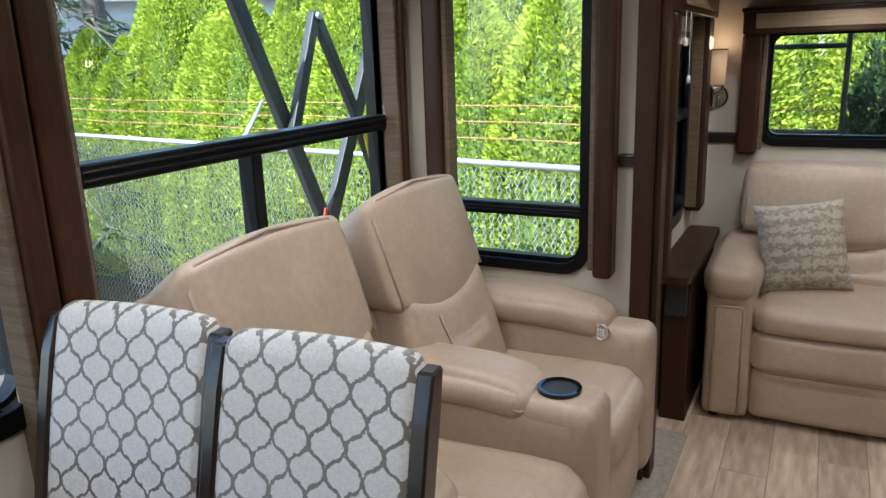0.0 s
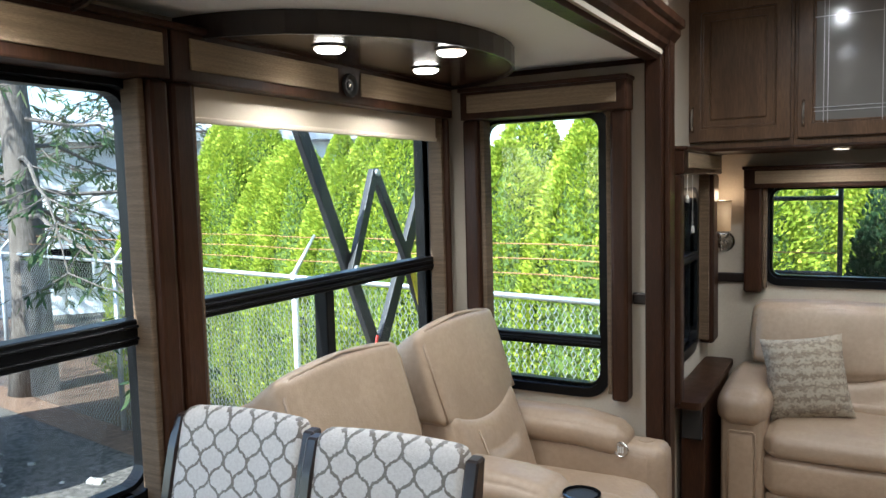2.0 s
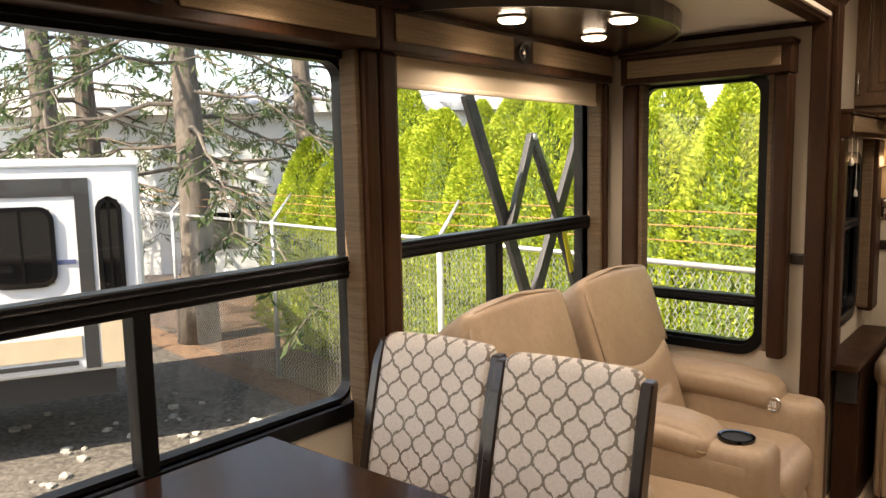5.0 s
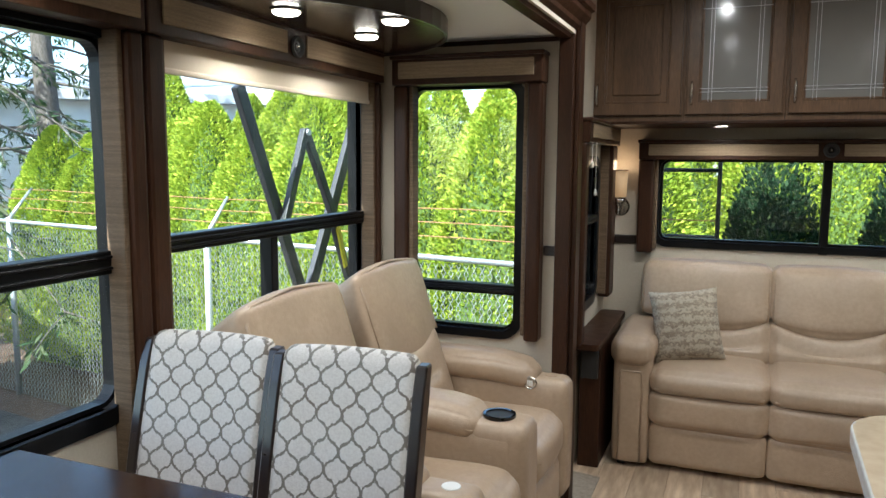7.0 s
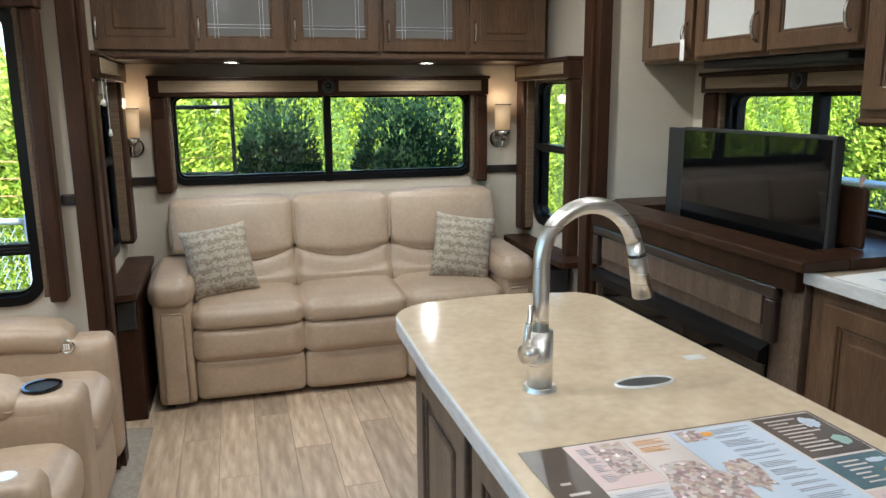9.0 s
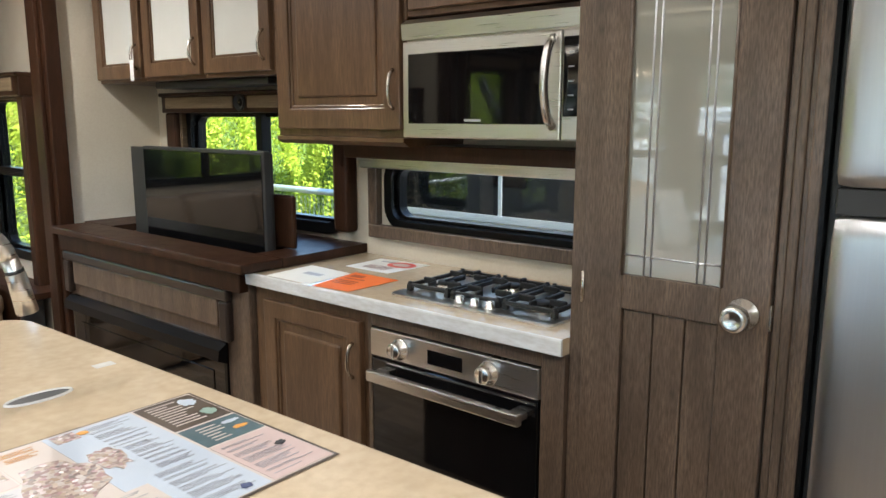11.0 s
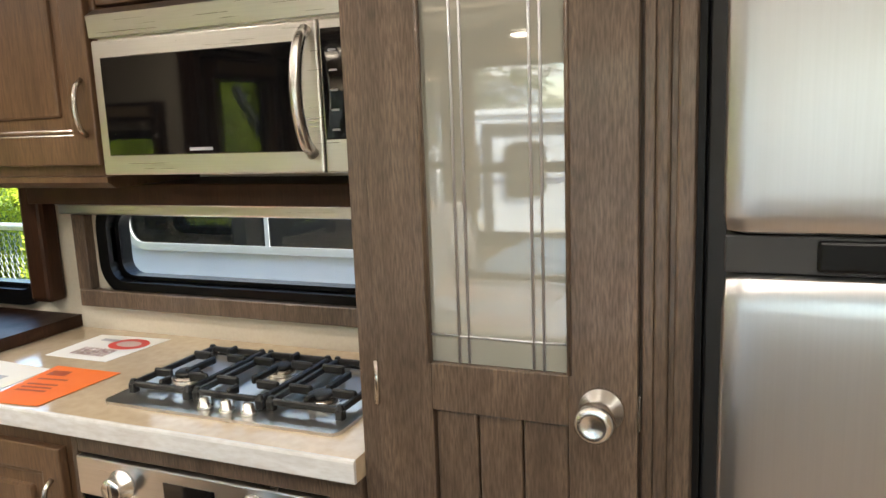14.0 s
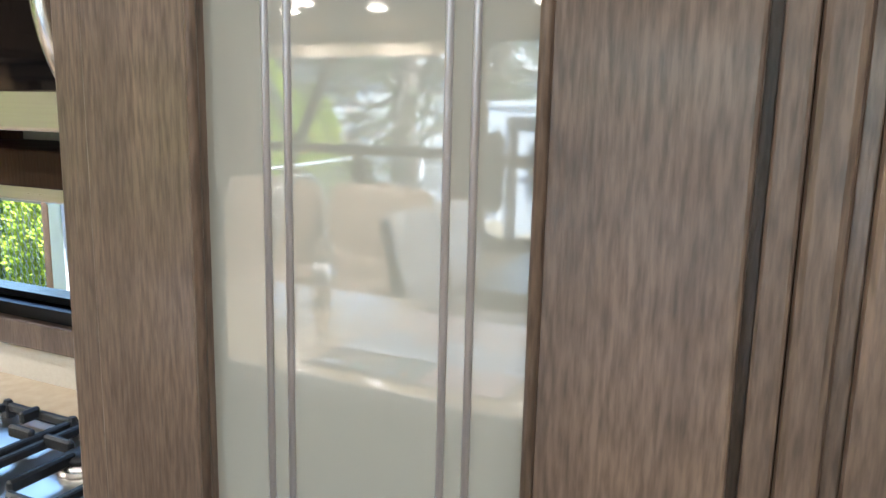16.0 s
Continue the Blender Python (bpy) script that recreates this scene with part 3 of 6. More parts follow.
# the lamps at negative y are unseen, added to brighten the refrigerator end
for x, y, w in ((1.2, 2.6, 5.0), (2.2, 2.6, 5.5), (1.2, 1.3, 3.0), (2.2, 1.5, 1.3), (1.2, 0.0, 3.0), (2.2, 0.6, 1.4), (1.7, -0.5, 3.2), (1.6, -1.5, 4.0)):
    recessed_lamp(x, y, ZC, w)
for x in (1.23, 2.19):
    recessed_lamp(x, 3.74, 1.592, 1.3)


# ---- rear cabinets over the sofa ----
def door_panel(axis, face, out, u0, u1, v0, v1, glass=None, wood=None, rail=0.055):
    """A cabinet door: four rails with a bevelled raised panel or a glass one. Returns a list of (name, bmesh, material)."""
    wood = wood or CABWOOD

    def bx(ua, ub, va, vb, q0, q1, b=0.003):
        q0, q1 = sorted((face + out * q0, face + out * q1))
        return box(q0, q1, ua, ub, va, vb, b) if axis == "x" else box(ua, ub, q0, q1, va, vb, b)

    q0, q1 = sorted((face, face + out * 0.02))
    fr = square_ring(u0, u1, v0, v1, rail, q0, q1, axis, 0.0035)
    q0, q1 = sorted((face + out * 0.001, face + out * 0.014))
    bead = square_ring(u0 + rail, u1 - rail, v0 + rail, v1 - rail, 0.01, q0, q1, axis, 0.003)
    if glass:
        inner = bx(u0 + rail, u1 - rail, v0 + rail, v1 - rail, 0.004, 0.008, 0)
        return [("door", fr, wood), ("bead", bead, wood), ("glass", inner, glass)]
    inner = bx(u0 + rail + 0.002, u1 - rail - 0.002, v0 + rail + 0.002, v1 - rail - 0.002, -0.012, 0.009, 0.006)
    field = bx(u0 + rail + 0.035, u1 - rail - 0.035, v0 + rail + 0.035, v1 - rail - 0.035, 0.0, 0.017, 0.007)
    return [("door", fr, wood), ("bead", bead, wood), ("panel", inner, wood), ("raised_field", field, wood)]


def bar_handle(axis, face, out, u, v0, v1, horizontal=None):
    """A bowed metal pull with two feet."""
    pts = []
    for k in range(9):
        f = k / 8
        h = 0.024 * math.sin(math.pi * f) ** 0.45 if 0 < f < 1 else 0.0
        q = face + out * (0.001 + h)
        a, b_ = (u, v0 + (v1 - v0) * f) if horizontal is None else (horizontal[0] + (horizontal[1] - horizontal[0]) * f, v0)
        pts.append((q, a, b_) if axis == "x" else (a, q, b_))
    return smooth(tube(pts, 0.0055, 8))


FROST = mat("frosted_grey_glass", (0.19, 0.185, 0.175), (0.17, 0.165, 0.155), 5.0, rough=0.12, rough_var=0.04, coat=0.6)
LEAD = mat("lead_came", (0.58, 0.58, 0.61), rough=0.4, metal=0.8)
edges = [0.637, 1.062, 1.488, 1.931, 2.366, 2.79]
for i in range(5):
    u0, u1 = edges[i], edges[i + 1]
    glassy = 0 < i < 4
    c = thing("wall_cabinet", "dark stained wall cabinet with a leaded grey glass door" if glassy else "dark stained wall cabinet with a raised panel door", "cabinet", ((u0 + u1) / 2, 3.83, 1.62), "cabinets over the sofa")
    part("body", box(u0, u1, 3.62, YR, 1.605, 2.25, 0.003), CABWOOD, c)
    door = None
    for nm, bm, m in door_panel("y", 3.62, -1, u0 + 0.012, u1 - 0.012, 1.635, 2.225, FROST if glassy else None):
        o = part(nm, bm, m, door or c, "grey frosted glass" if nm == "glass" else "")
        door = door or o
    if glassy:
        for uu in (u0 + 0.105, u0 + 0.12, u1 - 0.105, u1 - 0.12):
            part("lead_line", box(uu - 0.001, uu + 0.001, 3.606, 3.612, 1.69, 2.17), LEAD, door)
        for vv in (1.735, 1.75, 2.1):
            part("lead_line", box(u0 + 0.07, u1 - 0.07, 3.606, 3.612, vv - 0.001, vv + 0.001), LEAD, door)
    hx = u0 + 0.035
    part("handle", bar_handle("y", 3.60, -1, hx, 1.68, 1.78), NICKEL, door, "satin nickel pull")
piece("trim_cabinet_base", box(0.63, 2.795, 3.59, YR, 1.592, 1.606, 0.005), WOOD, "dark stained light rail under the cabinets", "trim", kind="structure")
piece("trim_cabinet_crown", prism([(3.58 - v, 2.245 + u) for u, v in ((0.0, -0.05), (0.0, 0.0), (0.02, 0.01), (0.04, 0.035), (0.055, 0.04), (0.055, -0.05))], 0.63, 2.80, "x"), WOOD, "dark stained crown on the cabinets", "trim", kind="structure")


# ---- wall sconces ----
SHADE = mat("linen_shade", (0.6, 0.42, 0.25), (0.55, 0.38, 0.22), 8.0, (1, 1, 1), 0.8, bump=0.3, bump_scale=200)
SHADE.node_tree.nodes["Principled BSDF"].inputs["Emission Color"].default_value = (1.0, 0.58, 0.26, 1)
SHADE.node_tree.nodes["Principled BSDF"].inputs["Emission Strength"].default_value = 0.05
for x in (0.729, 2.69):
    s = thing("wall_sconce", "lit wall sconce with a linen shade and nickel mount", "wall lamp", (x, YR, 1.18), "sconces beside the rear window")
    part("back_plate", lathe([(0, 0), (0.05, 0), (0.05, 0.008), (0.042, 0.016), (0, 0.018)], 28, Matrix.Translation((x, YR, 1.18)) @ Matrix.Rotation(radians(90), 4, "X")), NICKEL, s)
    part("arm", smooth(tube([(x, YR, 1.18), (x, YR - 0.04, 1.165), (x, YR - 0.075, 1.175), (x, YR - 0.085, 1.20)], 0.008)), NICKEL, s)
    part("finial", smooth(lathe([(0, 0), (0.008, 0.004), (0.008, 0.03), (0.004, 0.04), (0, 0.042)], 12, Matrix.Translation((x, YR - 0.085, 1.135)))), NICKEL, s)
    part("cup", smooth(lathe([(0.006, 0), (0.02, 0.005), (0.036, 0.022), (0.041, 0.04), (0.036, 0.04), (0.0, 0.02)], 24, Matrix.Translation((x, YR - 0.085, 1.19)))), NICKEL, s)
    sh = part("shade", smooth(lathe([(0.038, 0), (0.042, 0.0), (0.046, 0.14), (0.043, 0.14)], 28, Matrix.Translation((x, YR - 0.085, 1.235)))), SHADE, s, "glowing linen shade")
    part("shade_ring", smooth(tube([(x + 0.0465 * math.cos(k * math.tau / 28), YR - 0.085 + 0.0465 * math.sin(k * math.tau / 28), 1.375) for k in range(28)], 0.003, 6, True)), NICKEL, sh)
    d = bpy.data.lights.new("sconce_light", "POINT")
    d.energy, d.color, d.shadow_soft_size = 0.07 * LAMP_GAIN, (1.0, 0.68, 0.4), 0.03
    new("sconce_light", d).location = (x, YR - 0.085, 1.40)


# ---- sofa ----
def seamed(points, r=0.006):
    return smooth(tube(points, r, 6))


def build_sofa():
    s = thing("sofa", "cream leather three-seat sofa with piped cushions", "sofa", (1.73, 3.72, 0))
    part("base", box(0.97, 2.5, 3.50, 3.98, 0.02, 0.24, 0.02), LEATHER, s)
    xs = [0.985, 1.49, 1.995, 2.50]
    for i in range(3):
        a, b_ = xs[i], xs[i + 1]
        g = 0.003
        part("front_panel", smooth(soft_box(a + g, b_ - g, 3.425, 3.56, 0.03, 0.225, 0.025, 0.006)), LEATHER, s)
        part("footrest", smooth(soft_box(a + g, b_ - g, 3.405, 3.58, 0.215, 0.385, 0.04, 0.018)), LEATHER, s)
        seat = smooth(soft_box(a + g, b_ - g, 3.40, 3.86, 0.36, 0.475, 0.045, 0.02, 8))
        bend(seat, lambda p: Vector((p.x, p.y, p.z + 0.012 * math.sin((p.y - 3.4) * 4))))
        seat = part("seat", seat, LEATHER, s)
        part("seam", seamed([(a + 0.02, 3.4, 0.395), ((a + b_) / 2, 3.386, 0.393), (b_ - 0.02, 3.4, 0.395)], 0.004), LEATHER, seat)

        def lean(p):
            return Vector((p.x, p.y + (p.z - 0.45) * 0.28, p.z))

        def upper(p):
            f = 1 - ((p.x - (a + b_) / 2) / ((b_ - a) / 2)) ** 2
            if p.z < 0.75:
                p.z -= 0.05 * max(f, 0) * (0.75 - p.z) / 0.1
            return lean(p)

        def lower(p):
            f = 1 - ((p.x - (a + b_) / 2) / ((b_ - a) / 2)) ** 2
            if p.z > 0.56:
                p.z -= 0.062 * max(f, 0) + 0.012
                p.y += 0.014 + 0.01 * max(f, 0)
            return lean(p)

        back = part("backrest", smooth(bend(soft_box(a + g - (0.1 if i == 0 else 0), b_ - g + (0.1 if i == 2 else 0), 3.745, 3.90, 0.66, 0.915, 0.03, 0.016, 8), upper)), LEATHER, s)
        part("lumbar", smooth(bend(soft_box(a + g, b_ - g, 3.735, 3.90, 0.45, 0.69, 0.04, 0.02, 8), lower)), LEATHER, back)
        part("back_shell", box(a + 0.002, b_ - 0.002, 3.90, 4.03, 0.25, 0.86, 0.02), LEATHER, back)
        a2, b2 = a - (0.1 if i == 0 else 0), b_ + (0.1 if i == 2 else 0)
        part("piping", seamed([lean(Vector(p)) for p in ((a2 + 0.012, 3.755, 0.66), (a2 + 0.012, 3.755, 0.86), (a2 + 0.04, 3.755, 0.893), ((a2 + b2) / 2, 3.75, 0.903), (b2 - 0.04, 3.755, 0.893), (b2 - 0.012, 3.755, 0.86), (b2 - 0.012, 3.755, 0.66))], 0.005), LEATHER, back)
    for x0, x1 in ((0.815, 0.985), (2.50, 2.67)):
        arm = part("arm", smooth(soft_box(x0, x1, 3.425, 4.0, 0.02, 0.56, 0.02, 0.006)), LEATHER, s)
        part("arm_pad", smooth(bend(soft_box(x0 - 0.012, x1 + 0.006, 3.40, 3.97, 0.475, 0.62, 0.06, 0.012, 8), lambda p: Vector((p.x, p.y, p.z + 0.03 * max(0, (p.y - 3.5))))) ), LEATHER, arm)
        part("arm_front_panel", smooth(soft_box(x0 + 0.03, x1 - 0.035, 3.412, 3.44, 0.03, 0.46, 0.012, 0.004)), LEATHER, arm)
        part("welt", seamed([(x0 + 0.03, 3.413, 0.03), (x0 + 0.03, 3.413, 0.45), (x0 + 0.04, 3.412, 0.462), (x1 - 0.045, 3.412, 0.462), (x1 - 0.035, 3.413, 0.45), (x1 - 0.035, 3.413, 0.03)], 0.004), LEATHER, arm)
    for x in (0.86, 2.62):
        for y in (3.47, 3.95):
            part("foot", disc(x, y, 0.0, 0.02, 0.03), BLACKPLASTIC, s)


build_sofa()
PILLOW = mat("patterned_pillow", (0.23, 0.18, 0.13), (0.19, 0.15, 0.107), 3.0, (1, 1, 1), 0.85, bump=0.4, bump_scale=160, fine=(0.40, 0.34, 0.26), fine_scale=26, fine_mix=0.5, bump_stretch=(1, 1, 2.6))

pn = PILLOW.node_tree
pp = pn.nodes["Principled BSDF"]
pbase = pp.inputs["Base Color"].links[0].from_socket
pw, pm, pt = pn.nodes.new("ShaderNodeTexWave"), pn.nodes.new("ShaderNodeMix"), pn.nodes.new("ShaderNodeTexCoord")
pw.bands_direction, pw.inputs["Scale"].default_value, pw.inputs["Distortion"].default_value, pw.inputs["Detail"].default_value, pw.inputs["Detail Scale"].default_value = "Z", 7.0, 5.0, 1.0, 9.0
pm.data_type, pm.inputs[7].default_value = "RGBA", (0.42, 0.36, 0.275, 1)
pn.links.new(pt.outputs["Object"], pw.inputs["Vector"])
pn.links.new(pw.outputs["Fac"], pm.inputs[0])
pn.links.new(pbase, pm.inputs[6])
pn.links.new(pm.outputs[2], pp.inputs["Base Color"])


def pillow(at, rx, ry, rz):
    b = bmesh.new()
    bmesh.ops.create_cube(b, size=2.0)
    bmesh.ops.subdivide_edges(b, edges=b.edges[:], cuts=11, use_grid_fill=True)
    for v in b.verts:
        x, y, z = v.co
        e = (1 - x * x) * (1 - z * z)
        pinch = 1 - 0.07 * (1 - abs(x) ** 3) * abs(z) ** 2 - 0.07 * (1 - abs(z) ** 3) * abs(x) ** 2
        v.co = (0.158 * x * pinch, y * (0.004 + 0.058 * max(e, 0) ** 0.5), 0.172 * z * pinch)
    ob = piece("throw_pillow", smooth(b), PILLOW, "square beige patterned throw pillow on the sofa", "pillow", "pillows on the sofa")
    ob.matrix_world = pose(*at, rx, ry, rz)
    return ob


pillow((1.118, 3.64, 0.652), -20, -7, 10)
pillow((2.345, 3.64, 0.645), -20, 8, -14)


# ---- side tables ----
for x0, x1 in ((0.662, 0.79), (2.69, 2.84)):
    s = thing("side_table", "narrow dark stained console table beside the sofa", "side table", ((x0 + x1) / 2, 3.5, 0), "consoles beside the sofa")
    part("top", prism(rounded(x0, x1, 3.15, 3.97, 0.03, 4), 0.605, 0.632, "z"), WOOD, s)
    part("body", box(x0 + 0.012, x1 - 0.02, 3.35, 3.95, 0.0, 0.605, 0.004), WOOD, s)
    part("outlet_box", box(x0 + 0.02, x1 - 0.03, 3.325, 3.352, 0.43, 0.56, 0.004), BLACKPLASTIC, s, "black socket panel")


# ---- reclining theatre seat ----
def build_recliner():
    s = thing("theatre_recliner", "cream leather two-seat recliner with a cup holder console", "recliner", (0.35, 2.15, 0))
    # arms: near, middle console, far
    arms = ((1.64, 1.785), (2.15, 2.325), (2.745, 2.885))
    for k, (y0, y1) in enumerate(arms):
        arm = part("arm", smooth(soft_box(0.05, 0.715, y0, y1, 0.06, 0.565, 0.03, 0.006)), LEATHER, s)
        part("arm_pad", smooth(bend(soft_box(0.08, 0.58 if k < 2 else 0.61, y0 - 0.012, y1 + 0.012, 0.535, 0.635 if k < 2 else 0.65, 0.05, 0.012, 8), lambda p: Vector((p.x, p.y, p.z - 0.02 * max(0, (p.x - 0.45) / 0.15) + 0.0)))), LEATHER, arm)
        part("arm_front", smooth(bend(soft_box(0.55, 0.745, y0 + 0.004, y1 - 0.004, 0.10, 0.592 if k == 1 else 0.575, 0.035, 0.004), lambda p: Vector((p.x, p.y, p.z)))), LEATHER, arm)
        part("welt", seamed([(0.09, y0 - 0.011, 0.58), (0.5, y0 - 0.013, 0.58), (0.565, y0 - 0.008, 0.565), (0.588, (y0 + y1) / 2, 0.56)], 0.003), LEATHER, arm)
    cup = part("cup_holder", ring(0.588, 0.678, 2.192, 2.282, 0.009, 0.0449, 0.588, 0.605, "z", 8), BLACKGLOSS, s, "black cup holder ring")
    part("cup_well", disc(0.633, 2.237, 0.590, 0.046, 0.0095, "z", 28), BLACKPLASTIC, cup)
    for y, nm in ((1.715, 0), (2.82, 2)):
        part("arm_button", disc(0.665, y, 0.575, 0.028, 0.006, "z", 24, 0.025), WHITEPLASTIC if nm == 0 else LEATHER, s, "round control button")
    btn = part("side_button", lathe([(0, 0), (0.024, 0), (0.027, 0.004), (0.024, 0.008), (0.02, 0.006), (0, 0.007)], 28, Matrix.Translation((0.60, 2.745, 0.56)) @ Matrix.Rotation(radians(90), 4, "X")), NICKEL, s, "round metal control with bars")
    for k in (-1, 0, 1):
        part("bar", box(0.60 + 0.008 * k - 0.002, 0.60 + 0.008 * k + 0.002, 2.733, 2.739, 0.55, 0.57), WHITEPLASTIC, btn)
    for a0, a1, y0, y1 in ((1.79, 2.145, 1.605, 2.055), (2.33, 2.74, 2.245, 2.695)):
        m = (a0 + a1) / 2

        def dish(p):
            p.z -= 0.02 * max(0, 1 - ((p.x - 0.35) / 0.25) ** 2) * max(0, 1 - ((p.y - m) / 0.2) ** 2)
            return p

        seat = part("seat", smooth(bend(soft_box(0.16, 0.735, a0 - 0.003, a1 + 0.003, 0.30, 0.475, 0.06, 0.022, 9), dish)), LEATHER, s)
        part("seam", seamed([(0.742, a0 + 0.03, 0.40), (0.752, m, 0.40), (0.742, a1 - 0.03, 0.40)], 0.003), LEATHER, seat)
        part("footrest", smooth(soft_box(0.56, 0.725, a0, a1, 0.07, 0.315, 0.045, 0.02, 7)), LEATHER, s)

        m = (y0 + y1) / 2

        def tilt(p):
            return Vector((p.x + 0.05 - (p.z - 0.45) * 0.33, p.y, p.z))

        def top(p):
            f = max(0, 1 - ((p.y - m) / 0.235) ** 2)
            if p.z < 0.86:
                p.z -= 0.06 * f * (0.86 - p.z) / 0.12
            if p.z > 0.95:
                p.z += 0.012 * f + 0.04 - 0.1 * (0.265 - p.x) / 0.165
            return tilt(p)

        def low(p):
            f = max(0, 1 - ((p.y - m) / 0.235) ** 2)
            if p.z > 0.66:
                p.z -= 0.06 * f
            return tilt(p)

        back = part("backrest", smooth(bend(soft_box(0.10, 0.265, y0 - 0.04, y1 + 0.04, 0.74, 1.0, 0.028, 0.014, 9), top)), LEATHER, s)
        part("lumbar", smooth(bend(soft_box(0.10, 0.275, y0 - 0.01, y1 + 0.01, 0.44, 0.79, 0.04, 0.02, 9), low)), LEATHER, back)
        part("back_shell", smooth(bend(soft_box(0.03, 0.17, y0 - 0.035, y1 + 0.035, 0.25, 0.93, 0.03, 0.006, 7), tilt)), LEATHER, back)
        part("piping", seamed([tilt(Vector(q)) for q in ((0.262, y0 - 0.02, 0.75), (0.262, y0 - 0.025, 0.985), (0.26, y0 + 0.01, 1.028), (0.264, m, 1.048), (0.26, y1 - 0.01, 1.028), (0.262, y1 + 0.025, 0.985), (0.262, y1 + 0.02, 0.75))], 0.005), LEATHER, back)
        part("wing_seam", seamed([tilt(Vector(q)) for q in ((0.29, y0 + 0.1, 0.70), (0.30, y0 + 0.11, 0.58), (0.29, y0 + 0.09, 0.47))], 0.003), LEATHER, back)
    part("base", box(0.1, 0.62, 1.66, 2.86, 0.012, 0.09, 0.01), BLACKPLASTIC, s)


build_recliner()


# ---- dinette ----
def trellis():
    """Pale linen with a brown ogee trellis woven in."""
    m = mat("trellis_fabric", (0.60, 0.565, 0.53), (0.53, 0.50, 0.465), 6.0, (1, 1, 1), 0.8, bump=0.4, bump_scale=350, fine=(0.40, 0.37, 0.335), fine_scale=170, fine_mix=0.5)
    nt = m.node_tree
    n, link = nt.nodes, nt.links.new
    p = n["Principled BSDF"]
    base = p.inputs["Base Color"].links[0].from_socket
    tc, sep = n.new("ShaderNodeTexCoord"), n.new("ShaderNodeSeparateXYZ")
    link(tc.outputs["Object"], sep.inputs[0])

    def op(kind, a, b_=None):
        q = n.new("ShaderNodeMath")
        q.operation = kind
        for i, v in enumerate((a, b_)):
            if v is None:
                continue
            if isinstance(v, (int, float)):
                q.inputs[i].default_value = v
            else:
                link(v, q.inputs[i])
        return q.outputs[0]

    u = op("MULTIPLY", sep.outputs["X"], math.tau / 0.064)
    v0 = op("MULTIPLY", sep.outputs["Z"], math.tau / 0.080)
    v = op("ADD", v0, op("MULTIPLY", op("SINE", op("MULTIPLY", v0, 2.0)), -0.2))
    su, sv = op("SINE", u), op("SINE", v)
    steep = op("SQRT", op("ADD", op("ADD", op("MULTIPLY", su, su), op("MULTIPLY", sv, sv)), 0.05))
    cu, cv = op("COSINE", u), op("COSINE", v)
    ogee = op("MULTIPLY", op("MULTIPLY", op("MULTIPLY", su, su), op("SUBTRACT", cv, cu)), 0.36)
    f = op("DIVIDE", op("ABSOLUTE", op("ADD", op("ADD", cu, cv), ogee)), steep)
    rag = n.new("ShaderNodeTexNoise")
    rag.inputs["Scale"].default_value = 170.0
    link(tc.outputs["Object"], rag.inputs["Vector"])
    w = op("ADD", -0.14, op("MULTIPLY", rag.outputs["Fac"], 0.98))
    line = op("LESS_THAN", f, w)
    tone = n.new("ShaderNodeTexNoise")
    tone.inputs["Scale"].default_value = 9.0
    link(tc.outputs["Object"], tone.inputs["Vector"])
    two = n.new("ShaderNodeMix")
    two.data_type = "RGBA"
    link(tone.outputs["Fac"], two.inputs[0])
    two.inputs[6].default_value, two.inputs[7].default_value = (0.115, 0.075, 0.055, 1), (0.19, 0.19, 0.165, 1)
    mx = n.new("ShaderNodeMix")
    mx.data_type = "RGBA"
    link(line, mx.inputs[0])
    link(base, mx.inputs[6])
    link(two.outputs[2], mx.inputs[7])
    link(mx.outputs[2], p.inputs["Base Color"])
    rr = n.new("ShaderNodeMapRange")
    rr.inputs["To Min"].default_value, rr.inputs["To Max"].default_value = 0.8, 0.35
    link(line, rr.inputs["Value"])
    link(rr.outputs["Result"], p.inputs["Roughness"])
    return m


TRELLIS = trellis()


